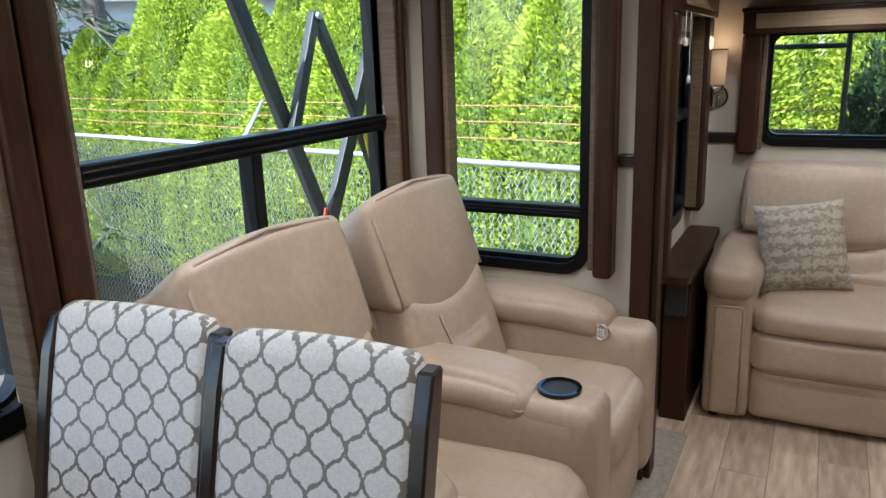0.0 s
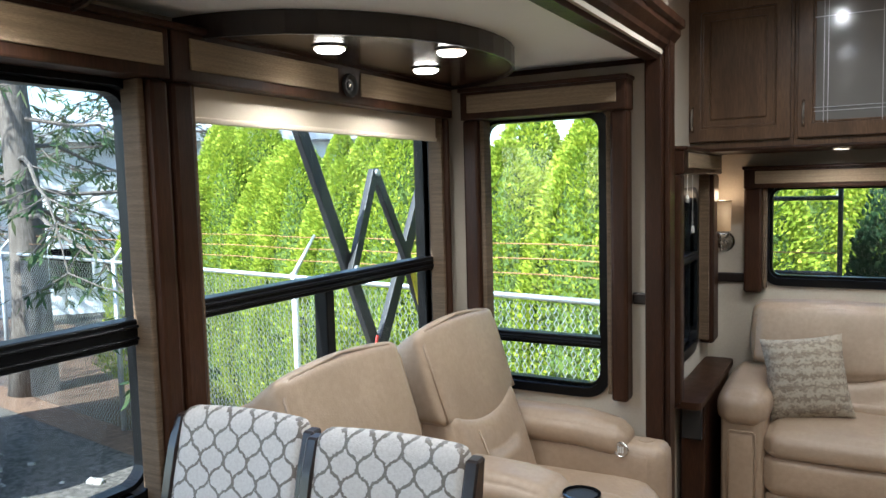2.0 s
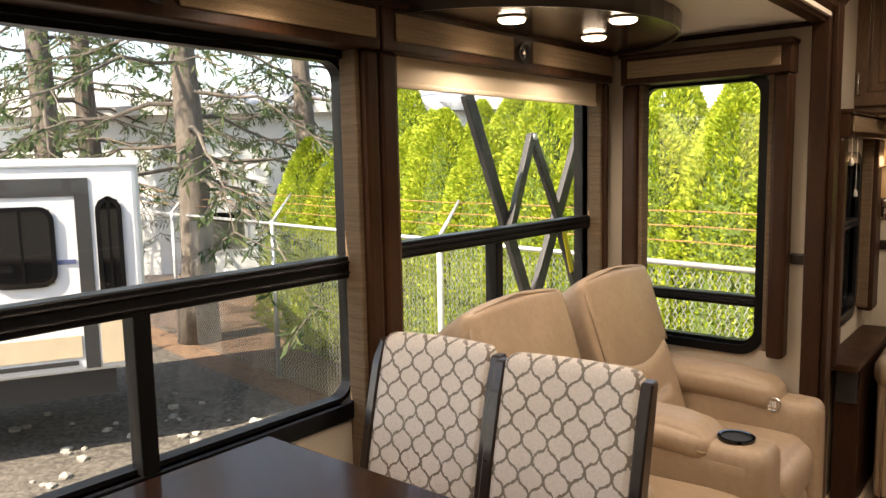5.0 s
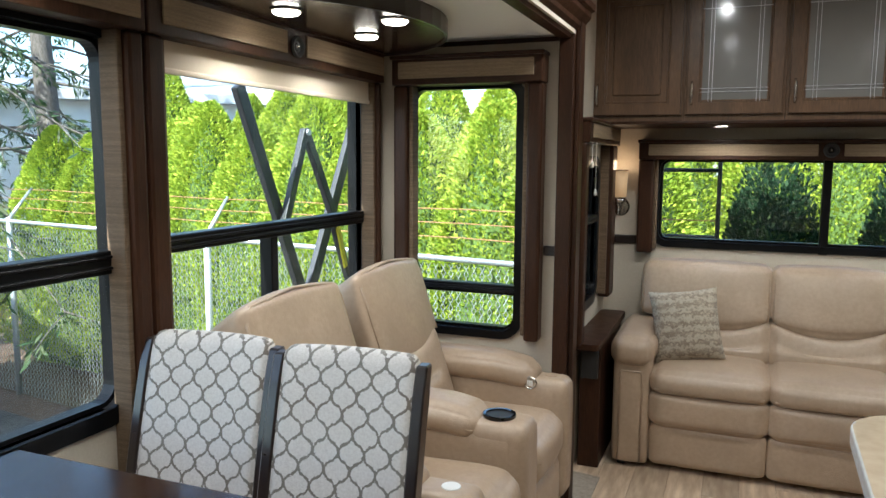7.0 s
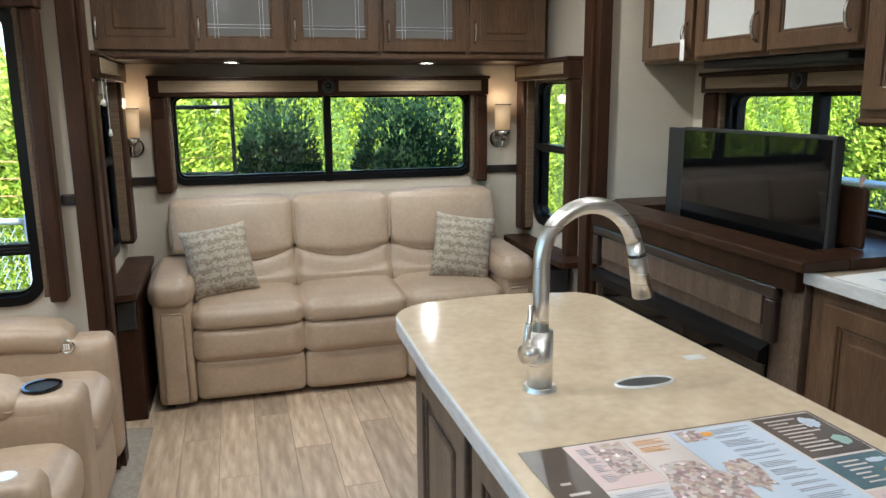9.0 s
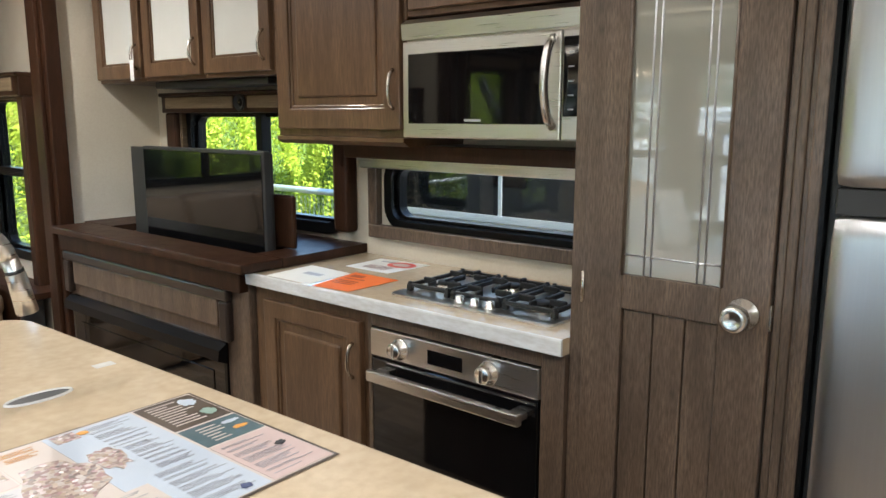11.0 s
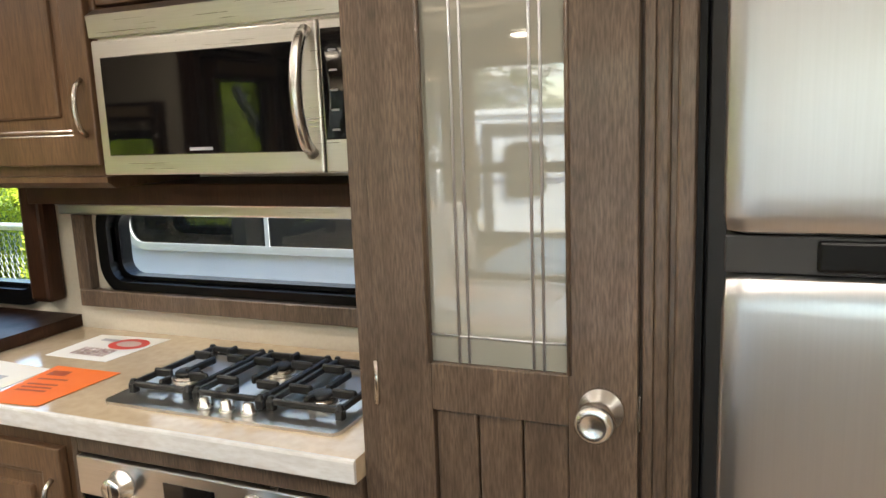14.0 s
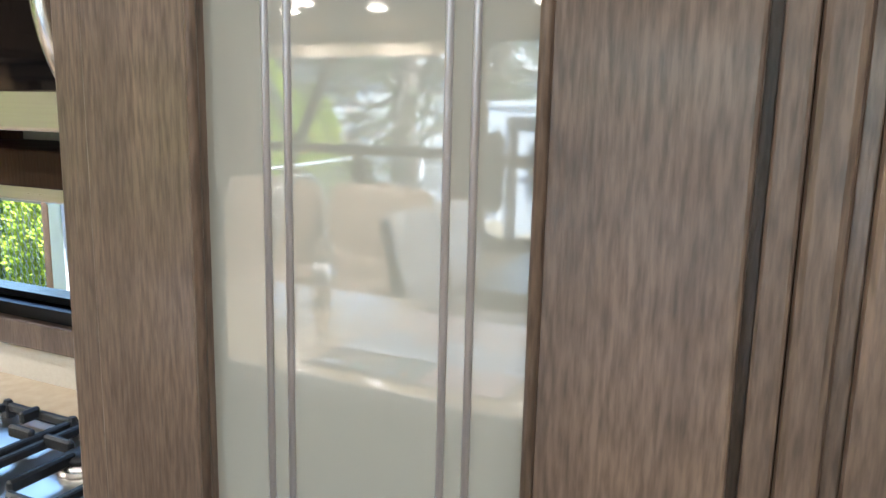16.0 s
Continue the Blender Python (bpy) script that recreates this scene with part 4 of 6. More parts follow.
def dinette_chair():
    """A chair that faces -y, its seat's centre over the origin."""
    s = thing("dining_chair", "dark wooden dining chair upholstered in a pale trellis fabric", "chair", (0, 0, 0), "chairs at the dinette")

    def rake(p):
        z = max(0, p.z - 0.45)
        return Vector((p.x, p.y + 0.18 * z + 0.12 * z * z, p.z))

    for x in (-0.18, 0.18):
        post = bmesh.new()
        rows = []
        for k in range(15):
            z = 0.962 * k / 14
            y = 0.19 + (0.18 * max(0, z - 0.45) + 0.12 * max(0, z - 0.45) ** 2) + (0.06 * (0.45 - z) if z < 0.45 else 0)
            d = 0.024 if z < 0.91 else 0.024 * (1 - ((z - 0.91) / 0.1) ** 2)
            rows.append([post.verts.new((x + sx, y + sy, z)) for sx, sy in ((-0.014, -d), (0.014, -d), (0.014, d), (-0.014, d))])
        for q, w in zip(rows, rows[1:]):
            for k in range(4):
                post.faces.new((q[k], q[(k + 1) % 4], w[(k + 1) % 4], w[k]))
        post.faces.new(rows[0][::-1])
        post.faces.new(rows[-1])
        bmesh.ops.recalc_face_normals(post, faces=post.faces[:])
        bmesh.ops.bevel(post, geom=post.edges[:], offset=0.004, segments=1, profile=0.5, affect="EDGES")
        part("post", post, DARKWOOD, s)
        part("front_leg", box(x - 0.018, x + 0.018, -0.215, -0.18, 0.0, 0.42, 0.005), DARKWOOD, s)
        part("side_rail", box(x - 0.01, x + 0.01, -0.19, 0.2, 0.37, 0.43, 0.003), DARKWOOD, s)
    part("front_rail", box(-0.182, 0.182, -0.205, -0.185, 0.37, 0.43, 0.003), DARKWOOD, s)
    part("seat", smooth(soft_box(-0.21, 0.21, -0.235, 0.19, 0.42, 0.50, 0.03, 0.012)), TRELLIS, s)

    def pad(p):
        q = rake(p)
        q.y += 0.012 * (1 - (p.x / 0.17) ** 2)
        return q

    part("backrest", smooth(bend(soft_box(-0.169, 0.169, 0.165, 0.215, 0.52, 0.978, 0.022, 0.005, 12), pad)), TRELLIS, s)
    return s


chair = dinette_chair()
chair.matrix_world = pose(0.139, 1.163, 0.004, 0, 0, 5)
copy_thing(chair, pose(0.526, 1.163, 0.004, 0, 0, 4))
table = thing("dinette_table", "dark espresso dinette table with a satin top", "table", (0.3, 0.65, 0))
part("tabletop", box(-0.135, 0.83, 0.02, 1.112, 0.752, 0.782, 0.008), TABLEWOOD, table)
part("apron", box(-0.10, 0.76, 0.08, 1.04, 0.69, 0.752, 0.004), DARKWOOD, table)
for y in (0.2, 0.9):
    part("leg", box(0.66, 0.73, y - 0.035, y + 0.035, 0.012, 0.69, 0.008), DARKWOOD, table)
    part("leg", box(-0.09, -0.02, y - 0.035, y + 0.035, 0.012, 0.69, 0.008), DARKWOOD, table)


# ---- island ----
island = thing("kitchen_island", "kitchen island with grey-brown panels and a cream top", "island", (1.83, 0.9, 0))


def island_outline(inset=0.0):
    pts = [(1.545 + inset, 0.14 + inset), (2.135 - inset, 0.14 + inset), (2.102 - inset, 1.50)]
    # a far end that bows out, with round corners
    for k in range(1, 7):
        a = radians(90 * k / 6)
        pts.append((2.012 + (0.09 - inset) * math.cos(a), 1.58 + (0.10 - inset) * math.sin(a)))
    for k in range(1, 6):
        f = k / 6
        pts.append((2.012 + (1.675 - 2.012) * f, 1.68 + 0.012 * f + 0.022 * math.sin(math.pi * f) - inset))
    for k in range(1, 9):
        a = radians(90 + 90 * k / 8)
        pts.append((1.675 + (0.125 - inset) * math.cos(a), 1.567 + (0.125 - inset) * math.sin(a)))
    pts.append((1.54 + inset, 1.25))
    return pts


body = prism(island_outline(0.045), 0.0, 0.875, "z")
part("body", body, GREYWOOD, island)
for y0, y1 in ((0.22, 0.62), (0.66, 1.06), (1.10, 1.46)):
    door = None
    for nm, bm, m in door_panel("x", 1.588, -1, y0, y1, 0.1, 0.85, wood=GREYWOOD):
        o = part(nm, bm, m, door or island)
        door = door or o
top = prism(island_outline(), 0.875, 0.915, "z")
bmesh.ops.bevel(top, geom=[e for e in top.edges if abs(e.verts[0].co.z - e.verts[1].co.z) < 1e-5], offset=0.007, segments=3, profile=0.5, affect="EDGES")
for f in top.faces:
    f.material_index = 0 if f.normal.z > 0.9 else 1
part("countertop", top, [COUNTER, COUNTER_EDGE], island, "cream solid-surface top with a pale edge")
hole = bmesh.new()
ring_pts = [(1.89 + 0.056 * math.cos(k * math.tau / 28), 1.055 + 0.023 * math.sin(k * math.tau / 28)) for k in range(28)]
hole.faces.new([hole.verts.new((x, y, 0.9158)) for x, y in ring_pts])
part("cover_hole", hole, BLACKPLASTIC, island, "dark finger hole in the sink cover")
part("cover_hole_rim", smooth(tube([(x, y, 0.915) for x, y in ring_pts], 0.0035, 6, True)), COUNTER_EDGE, island)
piece("sticker", box(2.03, 2.07, 1.13, 1.155, 0.915, 0.9156), COUNTER_EDGE, "small pale sticker on the counter", "sticker")

faucet = thing("kitchen_faucet", "tall brushed steel pull-down faucet", "faucet", (1.70, 1.082, 0.915))
FX, FY = 1.70, 1.082
part("base_ring", disc(FX, FY, 0.915, 0.03, 0.008, "z", 28, 0.027), STEEL, faucet)
part("body", smooth(tube([(FX, FY, 0.92), (FX, FY, 1.02)], 0.0225, 24)), STEEL, faucet)
arc = [(FX, FY, 1.015), (FX, FY, 1.08), (FX, FY, 1.13)] + [(FX + 0.088 - 0.088 * math.cos(radians(a)), FY, 1.142 + 0.092 * math.sin(radians(a))) for a in range(0, 166, 11)]
part("spout", smooth(tube(arc, 0.0145, 20)), STEEL, faucet)
ex, ez = arc[-1][0], arc[-1][2]
part("spray_head", smooth(tube([(ex, FY, ez), (ex + 0.007, FY, ez - 0.025), (ex + 0.0085, FY, ez - 0.03), (ex + 0.022, FY, ez - 0.1)], [0.0145, 0.0148, 0.0165, 0.0185], 20)), STEEL, faucet)
part("spray_joint", smooth(tube([(ex + 0.006, FY, ez - 0.02), (ex + 0.0075, FY, ez - 0.026)], 0.0158, 20)), BLACKPLASTIC, faucet)
part("valve", smooth(tube([(FX, FY, 0.985), (FX - 0.035, FY - 0.012, 0.985)], 0.016, 18)), STEEL, faucet)
part("lever", smooth(tube([(FX - 0.032, FY - 0.011, 0.985), (FX - 0.03, FY - 0.012, 1.01), (FX - 0.022, FY - 0.012, 1.07)], [0.008, 0.006, 0.005], 10)), STEEL, faucet)

# the printed sheet on the island
sheet = thing("printed_sheet", "large printed colour sheet lying on the island", "poster", (1.83, 0.68, 0.916))
sheet_m = pose(1.574, 0.862, 0.9165, 0, 0, 0.6) @ Matrix.Diagonal((0.897, 0.985, 1, 1))


def flat(u0, u1, v0, v1, lift, bm=None):
    """A thin slip on the sheet; u along its top edge, v down from it."""
    b = box(u0, u1, -v1, -v0, lift, lift + 0.0003)
    bmesh.ops.transform(b, matrix=sheet_m, verts=b.verts[:])
    return b if bm is None else merge(bm, b)


P_BROWN = mat("print_dark_brown", (0.07, 0.055, 0.045), (0.12, 0.09, 0.07), 12.0, rough=0.35)
P_CREAM = mat("print_cream", (0.60, 0.53, 0.49), (0.56, 0.49, 0.46), 9.0, rough=0.35)
P_PINK = mat("print_pink", (0.60, 0.46, 0.44), (0.55, 0.42, 0.4), 9.0, rough=0.35)
P_BLUE = mat("print_pale_blue", (0.47, 0.53, 0.63), (0.52, 0.57, 0.65), 9.0, rough=0.35)
P_PHOTO = mat("print_photo", (0.42, 0.3, 0.22), (0.1, 0.07, 0.06), 40.0, rough=0.35)
pv, pc, pr_ = (P_PHOTO.node_tree.nodes.new(k) for k in ("ShaderNodeTexVoronoi", "ShaderNodeTexCoord", "ShaderNodeValToRGB"))
pv.inputs["Scale"].default_value = 150.0
for pos, c in ((0.0, (0.08, 0.05, 0.045)), (0.28, (0.16, 0.11, 0.085)), (0.42, (0.36, 0.26, 0.19)), (0.52, (0.56, 0.47, 0.40)), (0.62, (0.24, 0.17, 0.16)), (0.78, (0.42, 0.26, 0.27)), (1.0, (0.55, 0.5, 0.48))):
    e = pr_.color_ramp.elements.new(pos) if 0 < pos < 1 else pr_.color_ramp.elements[int(pos)]
    e.color = (*c, 1)
P_PHOTO.node_tree.links.new(pc.outputs["Object"], pv.inputs["Vector"])
P_PHOTO.node_tree.links.new(pv.outputs["Color"], pr_.inputs["Fac"])
P_PHOTO.node_tree.links.new(pr_.outputs["Color"], P_PHOTO.node_tree.nodes["Principled BSDF"].inputs["Base Color"])
P_LILAC = mat("print_lilac_white", (0.56, 0.53, 0.55), (0.5, 0.47, 0.5), 14.0, rough=0.35)
P_TEAL = mat("print_teal", (0.1, 0.16, 0.18), (0.07, 0.11, 0.13), 20.0, rough=0.35)
P_GREY = mat("print_grey_text", (0.40, 0.40, 0.44), rough=0.4)
P_GOLD = mat("print_orange", (0.75, 0.36, 0.08), rough=0.4)
P_SAGE = mat("print_sage_green", (0.3, 0.42, 0.36), rough=0.4)
P_SLATE = mat("print_slate_blue", (0.08, 0.1, 0.2), rough=0.4)
W, D = 0.555, 0.40
part("sheet", flat(0, W, 0, D, 0.0), P_BROWN, sheet)
part("background", flat(0.075, W - 0.006, 0.004, D - 0.006, 0.0002), P_CREAM, sheet)
part("panel", flat(0.075, 0.175, 0.008, 0.135, 0.0006), P_PINK, sheet)
part("panel", flat(0.078, 0.18, 0.142, 0.215, 0.0006), P_LILAC, sheet)
part("panel", flat(0.078, 0.21, 0.222, D - 0.008, 0.0006), P_LILAC, sheet)
part("panel", flat(0.178, 0.262, 0.008, 0.20, 0.0006), P_CREAM, sheet)
part("panel", flat(0.265, 0.424, 0.008, D - 0.008, 0.0006), P_BLUE, sheet)
part("panel", flat(0.213, 0.30, 0.265, D - 0.008, 0.0010), P_CREAM, sheet)
part("photo", flat(0.118, 0.172, 0.012, 0.105, 0.0010), P_PHOTO, sheet)
part("photo", flat(0.13, 0.205, 0.29, D - 0.01, 0.0010), P_PHOTO, sheet)
part("photo", flat(0.275, 0.315, 0.012, 0.045, 0.0010), P_PHOTO, sheet)


def ragged(cu, cv, ru, rv, lift, seed):
    """A cut-out picture with an uneven outline, lying on the sheet."""
    rng = random.Random(seed)
    ring_uv = [(cu + ru * k_ * math.cos(a_), -(cv + rv * k_ * math.sin(a_))) for a_, k_ in ((i * math.tau / 22, rng.uniform(0.7, 1.05)) for i in range(22))]
    bm = prism(ring_uv, lift, lift + 0.0003, "z")
    bmesh.ops.transform(bm, matrix=sheet_m, verts=bm.verts[:])
    return bm


part("photo", ragged(0.222, 0.175, 0.075, 0.085, 0.0014, 4), P_PHOTO, sheet, "busy colour photo cut-out")
part("photo", ragged(0.305, 0.15, 0.03, 0.05, 0.0018, 9), P_PHOTO, sheet)
part("banner", flat(0.430, W - 0.008, 0.008, 0.14, 0.0006), P_BROWN, sheet)
part("banner", flat(0.430, W - 0.008, 0.146, 0.23, 0.0006), P_TEAL, sheet)
part("panel", flat(0.430, W - 0.008, 0.236, D - 0.008, 0.0006), P_PINK, sheet)
random.seed(7)
for u0, u1, v0, v1, ink in ((0.33, 0.415, 0.02, 0.12, P_GREY), (0.34, 0.415, 0.13, 0.24, P_GREY), (0.32, 0.415, 0.25, 0.38, P_GREY), (0.085, 0.17, 0.15, 0.205, P_GREY), (0.225, 0.29, 0.275, 0.38, P_GREY), (0.44, 0.53, 0.25, 0.38, P_GREY), (0.19, 0.255, 0.02, 0.06, P_GOLD), (0.09, 0.115, 0.02, 0.12, P_GREY)):
    v = v0
    while v < v1:
        h = random.choice((0.008, 0.014, 0.02))
        lines = bmesh.new()
        w = v
        while w < min(v1, v + h):
            flat(u0, u0 + (u1 - u0) * random.uniform(0.55, 1.0), w, w + 0.0012, 0.0016, lines)
            w += 0.0042
        part("text_block", lines, ink, sheet)
        v += h + 0.008
for u0, v0, v1, du in ((0.445, 0.02, 0.125, 0.07), (0.455, 0.16, 0.22, 0.045)):
    v = v0
    while v < v1:
        part("text_bar", flat(u0, u0 + du * random.uniform(0.5, 1.1), v, v + 0.0035, 0.0010), P_CREAM, sheet)
        v += 0.011
for u0, u1, v0, v1, m in ((0.505, 0.54, 0.02, 0.06, P_BLUE), (0.51, 0.54, 0.085, 0.12, P_SAGE), (0.50, 0.54, 0.16, 0.175, P_BLUE), (0.505, 0.538, 0.19, 0.205, P_GOLD)):
    part("emblem", ragged((u0 + u1) / 2, (v0 + v1) / 2, (u1 - u0) / 2, (v1 - v0) / 2, 0.0010, int(u0 * 1000)), m, sheet)
for k in range(9):
    v = 0.10 + 0.028 * k
    part("title_letter_bar", flat(0.022, 0.038 + 0.016 * (k % 2), v, v + 0.006, 0.0006), P_CREAM, sheet)
for u, v, m in ((0.325, 0.03, P_GOLD), (0.228, 0.372, INK), (0.285, 0.375, INK), (0.52, 0.30, INK), (0.205, 0.335, P_SLATE), (0.39, 0.375, P_SLATE)):
    part("emblem", ragged(u, v, 0.011, 0.009, 0.0020, int(u * 1000)), m, sheet)

# ---- kitchen base ----
KX = 2.812
base = thing("base_cabinet", "grey-brown kitchen base cabinet with a raised panel door", "cabinet", (3.0, 1.45, 0))
part("body", box(KX + 0.008, XK - 0.004, 1.165, 1.69, 0.0, 0.874, 0.003), CABWOOD, base)
door = None
for nm, bm, m in door_panel("x", KX + 0.008, -1, 1.185, 1.625, 0.1, 0.835):
    o = part(nm, bm, m, door or base)
    door = door or o
part("handle", bar_handle("x", KX - 0.012, -1, 1.213, 0.665, 0.77), NICKEL, door, "satin nickel pull")
oven = thing("oven", "built-in oven with a steel control panel and black glass door", "oven", (3.0, 0.85, 0))
part("body", box(KX + 0.02, XK - 0.01, 0.59, 1.145, 0.16, 0.83, 0.004), BLACKPLASTIC, oven)
pan = part("control_panel", box(KX - 0.008, KX + 0.02, 0.59, 1.145, 0.75, 0.828, 0.003), STEEL, oven, "brushed steel control panel")
part("display", box(KX - 0.0095, KX, 0.817, 0.932, 0.768, 0.806), BLACKGLOSS, pan, "dark display")
for y in (1.03, 0.733):
    kn = part("knob", smooth(lathe([(0.0, 0), (0.03, 0), (0.03, 0.006), (0.023, 0.009), (0.023, 0.03), (0.02, 0.034), (0, 0.034)], 28, Matrix.Translation((KX - 0.008, y, 0.787)) @ Matrix.Rotation(radians(-90), 4, "Y"))), CHROME, pan, "polished metal knob")
    part("grip", box(KX - 0.047, KX - 0.03, y - 0.005, y + 0.005, 0.768, 0.806, 0.003), CHROME, kn)
dr = part("door", box(KX - 0.006, KX + 0.02, 0.593, 1.142, 0.2, 0.744, 0.004), BLACKGLOSS, oven, "black glass oven door")
part("handle", box(KX - 0.055, KX - 0.035, 0.615, 1.12, 0.69, 0.721, 0.004), STEEL, dr, "flat steel handle bar")
for y in (0.64, 1.095):
    part("handle_foot", box(KX - 0.04, KX - 0.002, y - 0.02, y + 0.02, 0.697, 0.714, 0.003), STEEL, dr)
surround = thing("oven_surround", "grey-brown wooden panel round the oven", "panel", (3.0, 0.85, 0))
for nm, y0, y1, z0, z1 in (("stile", 0.525, 0.588, 0.0, 0.874), ("stile", 1.147, 1.163, 0.0, 0.874), ("rail", 0.588, 1.147, 0.832, 0.874), ("rail", 0.588, 1.147, 0.0, 0.158)):
    part(nm, box(KX, XK - 0.01, y0, y1, z0, z1, 0.002), GREYWOOD, surround)
worktop = thing("worktop", "cream solid-surface worktop with a pale edge", "worktop", (3.0, 1.13, 0.875))
part("slab", box(2.7945, XK - 0.003, 0.522, 1.689, 0.875, 0.915), COUNTER, worktop)
part("front_edge", prism([(2.7945, 0.875), (2.7875, 0.876), (2.787, 0.878), (2.787, 0.910), (2.7885, 0.9138), (2.792, 0.9152), (2.7945, 0.9152)], 0.522, 1.696, "y"), COUNTER_EDGE, worktop, "pale streaked front edge")
part("side_edge", box(2.7945, XK - 0.003, 1.689, 1.696, 0.875, 0.9152, 0.002), COUNTER_EDGE, worktop)

# cooktop
ct = thing("gas_cooktop", "three-burner gas cooktop with black cast-iron grates", "cooktop", (3.05, 0.87, 0.915))
plate = prism(rounded(2.885, 3.215, 0.60, 1.13, 0.02, 4), 0.9155, 0.921, "z")
part("plate", plate, STEEL, ct, "steel cooktop plate")
for y0, y1 in ((0.615, 0.785), (0.785, 0.955), (0.955, 1.115)):
    g = bmesh.new()
    x0, x1 = 2.945, 3.185
    m, c = (y0 + y1) / 2, (x0 + x1) / 2
    zz = 0.940
    frame_pts = [(x0, y0 + 0.012), (x0, y1 - 0.012), (x1, y1 - 0.012), (x1, y0 + 0.012)]
    for (ax, ay), (bx_, by) in zip(frame_pts, frame_pts[1:] + frame_pts[:1]):
        merge(g, box(min(ax, bx_) - 0.005, max(ax, bx_) + 0.005, min(ay, by) - 0.005, max(ay, by) + 0.005, zz - 0.008, zz + 0.004, 0.002, 1))
    for px in (x0 + 0.06, x1 - 0.06):
        merge(g, box(px - 0.005, px + 0.005, y0 + 0.012, m - 0.022, zz - 0.006, zz + 0.012, 0.003, 1))
        merge(g, box(px - 0.005, px + 0.005, m + 0.022, y1 - 0.012, zz - 0.006, zz + 0.012, 0.003, 1))
    merge(g, box(x0, c - 0.09, m - 0.005, m + 0.005, zz - 0.006, zz + 0.012, 0.003, 1))
    merge(g, box(c + 0.09, x1, m - 0.005, m + 0.005, zz - 0.006, zz + 0.012, 0.003, 1))
    merge(g, box(c - 0.045, c + 0.045, m - 0.005, m + 0.005, zz - 0.006, zz + 0.01, 0.003, 1))
    for px in (x0, x1):
        for py in (y0 + 0.012, y1 - 0.012):
            merge(g, box(px - 0.008, px + 0.008, py - 0.008, py + 0.008, 0.92, zz, 0.002, 1))
            merge(g, disc(px, py, zz, 0.009, 0.008, "z", 8, 0.005))
    part("grate", g, IRON, ct, "black cast-iron grate")
for x, y, r in ((3.0, 0.70, 0.034), (3.12, 0.87, 0.03), (3.03, 1.04, 0.034)):
    br = part("burner", smooth(lathe([(0, 0), (r, 0), (r * 0.95, 0.012), (r * 0.7, 0.016), (0, 0.016)], 24, Matrix.Translation((x, y, 0.921)))), NICKEL, ct, "metal burner")
    part("burner_cap", smooth(lathe([(0, 0), (r * 0.75, 0), (r * 0.75, 0.005), (r * 0.6, 0.008), (0, 0.008)], 24, Matrix.Translation((x, y, 0.937)))), IRON, br)
for k, y in enumerate((0.80, 0.85, 0.90)):
    part("knob", smooth(lathe([(0, 0), (0.015, 0), (0.016, 0.006), (0.012, 0.009), (0.011, 0.022), (0, 0.024)], 18, Matrix.Translation((2.915, y, 0.921)))), CHROME, ct)
vent = bmesh.new()
for k in range(4):
    merge(vent, box(3.196 + 0.005 * k, 3.1985 + 0.005 * k, 0.63, 1.10, 0.921, 0.923))
part("rear_vent", vent, BLACK, ct)


ct.location = (3.022, 0.862, 0.915)

# papers on the worktop
def paper(name, corners, material, label, lift):
    b = bmesh.new()
    lo, hi = [b.verts.new((x, y, 0.9155 + lift)) for x, y in corners], [b.verts.new((x, y, 0.9162 + lift)) for x, y in corners]
    b.faces.new(lo[::-1])
    b.faces.new(hi)
    for k in range(4):
        b.faces.new((lo[k], lo[(k + 1) % 4], hi[(k + 1) % 4], hi[k]))
    s = thing(name, label, "paper", (corners[0][0], corners[0][1], 0.9155))
    part("sheet", b, material, s)
    c, u, w = Vector((*corners[0], 0)), Vector((*corners[1], 0)) - Vector((*corners[0], 0)), Vector((*corners[3], 0)) - Vector((*corners[0], 0))
    return s, c, u, w


def mark(s, c, u, w, a0, a1, b0, b1, lift, material, nm="print"):
    b = bmesh.new()
    b.faces.new([b.verts.new((*(c + u * a + w * d).xy, 0.9165 + lift)) for a, d in ((a0, b0), (a1, b0), (a1, b1), (a0, b1))])
    part(nm, b, material, s)


P_RED = mat("print_red", (0.7, 0.06, 0.05), rough=0.4)
P_DARKORANGE = mat("print_dark_orange", (0.4, 0.07, 0.015), rough=0.6)
pa = paper("paper_sheet", ((2.797, 1.60), (2.80, 1.40), (2.985, 1.41), (2.997, 1.615)), PAPER, "white printed sheet on the worktop", 0.0)
mark(*pa, 0.35, 0.75, 0.45, 0.6, 0.0003, P_GREY)
pb = paper("orange_sheet", ((2.79, 1.372), (2.805, 1.232), (3.008, 1.225), (3.005, 1.412)), ORANGEPAPER, "bright orange printed sheet on the worktop", 0.001)
for d in (0.3, 0.38, 0.46, 0.6):
    mark(*pb, 0.15, 0.7, d, d + 0.035, 0.0015, P_DARKORANGE)
mark(*pb, 0.15, 0.5, 0.72, 0.85, 0.0015, P_DARKORANGE)
pc = paper("brochure", ((3.06, 1.517), (3.06, 1.325), (3.25, 1.306), (3.235, 1.521)), PAPER, "white brochure with a red oval on the worktop", 0.0)
oval = bmesh.new()
oval.faces.new([oval.verts.new((3.185 + 0.042 * math.cos(k * math.tau / 24), 1.378 + 0.055 * math.sin(k * math.tau / 24), 0.9168)) for k in range(24)])
part("red_oval", oval, P_RED, pc[0])
oval = bmesh.new()
oval.faces.new([oval.verts.new((3.185 + 0.022 * math.cos(k * math.tau / 24), 1.378 + 0.035 * math.sin(k * math.tau / 24), 0.9172)) for k in range(24)])
part("pink_oval", oval, P_PINK, pc[0])
mark(*pc, 0.25, 0.8, 0.15, 0.45, 0.0003, P_PHOTO)
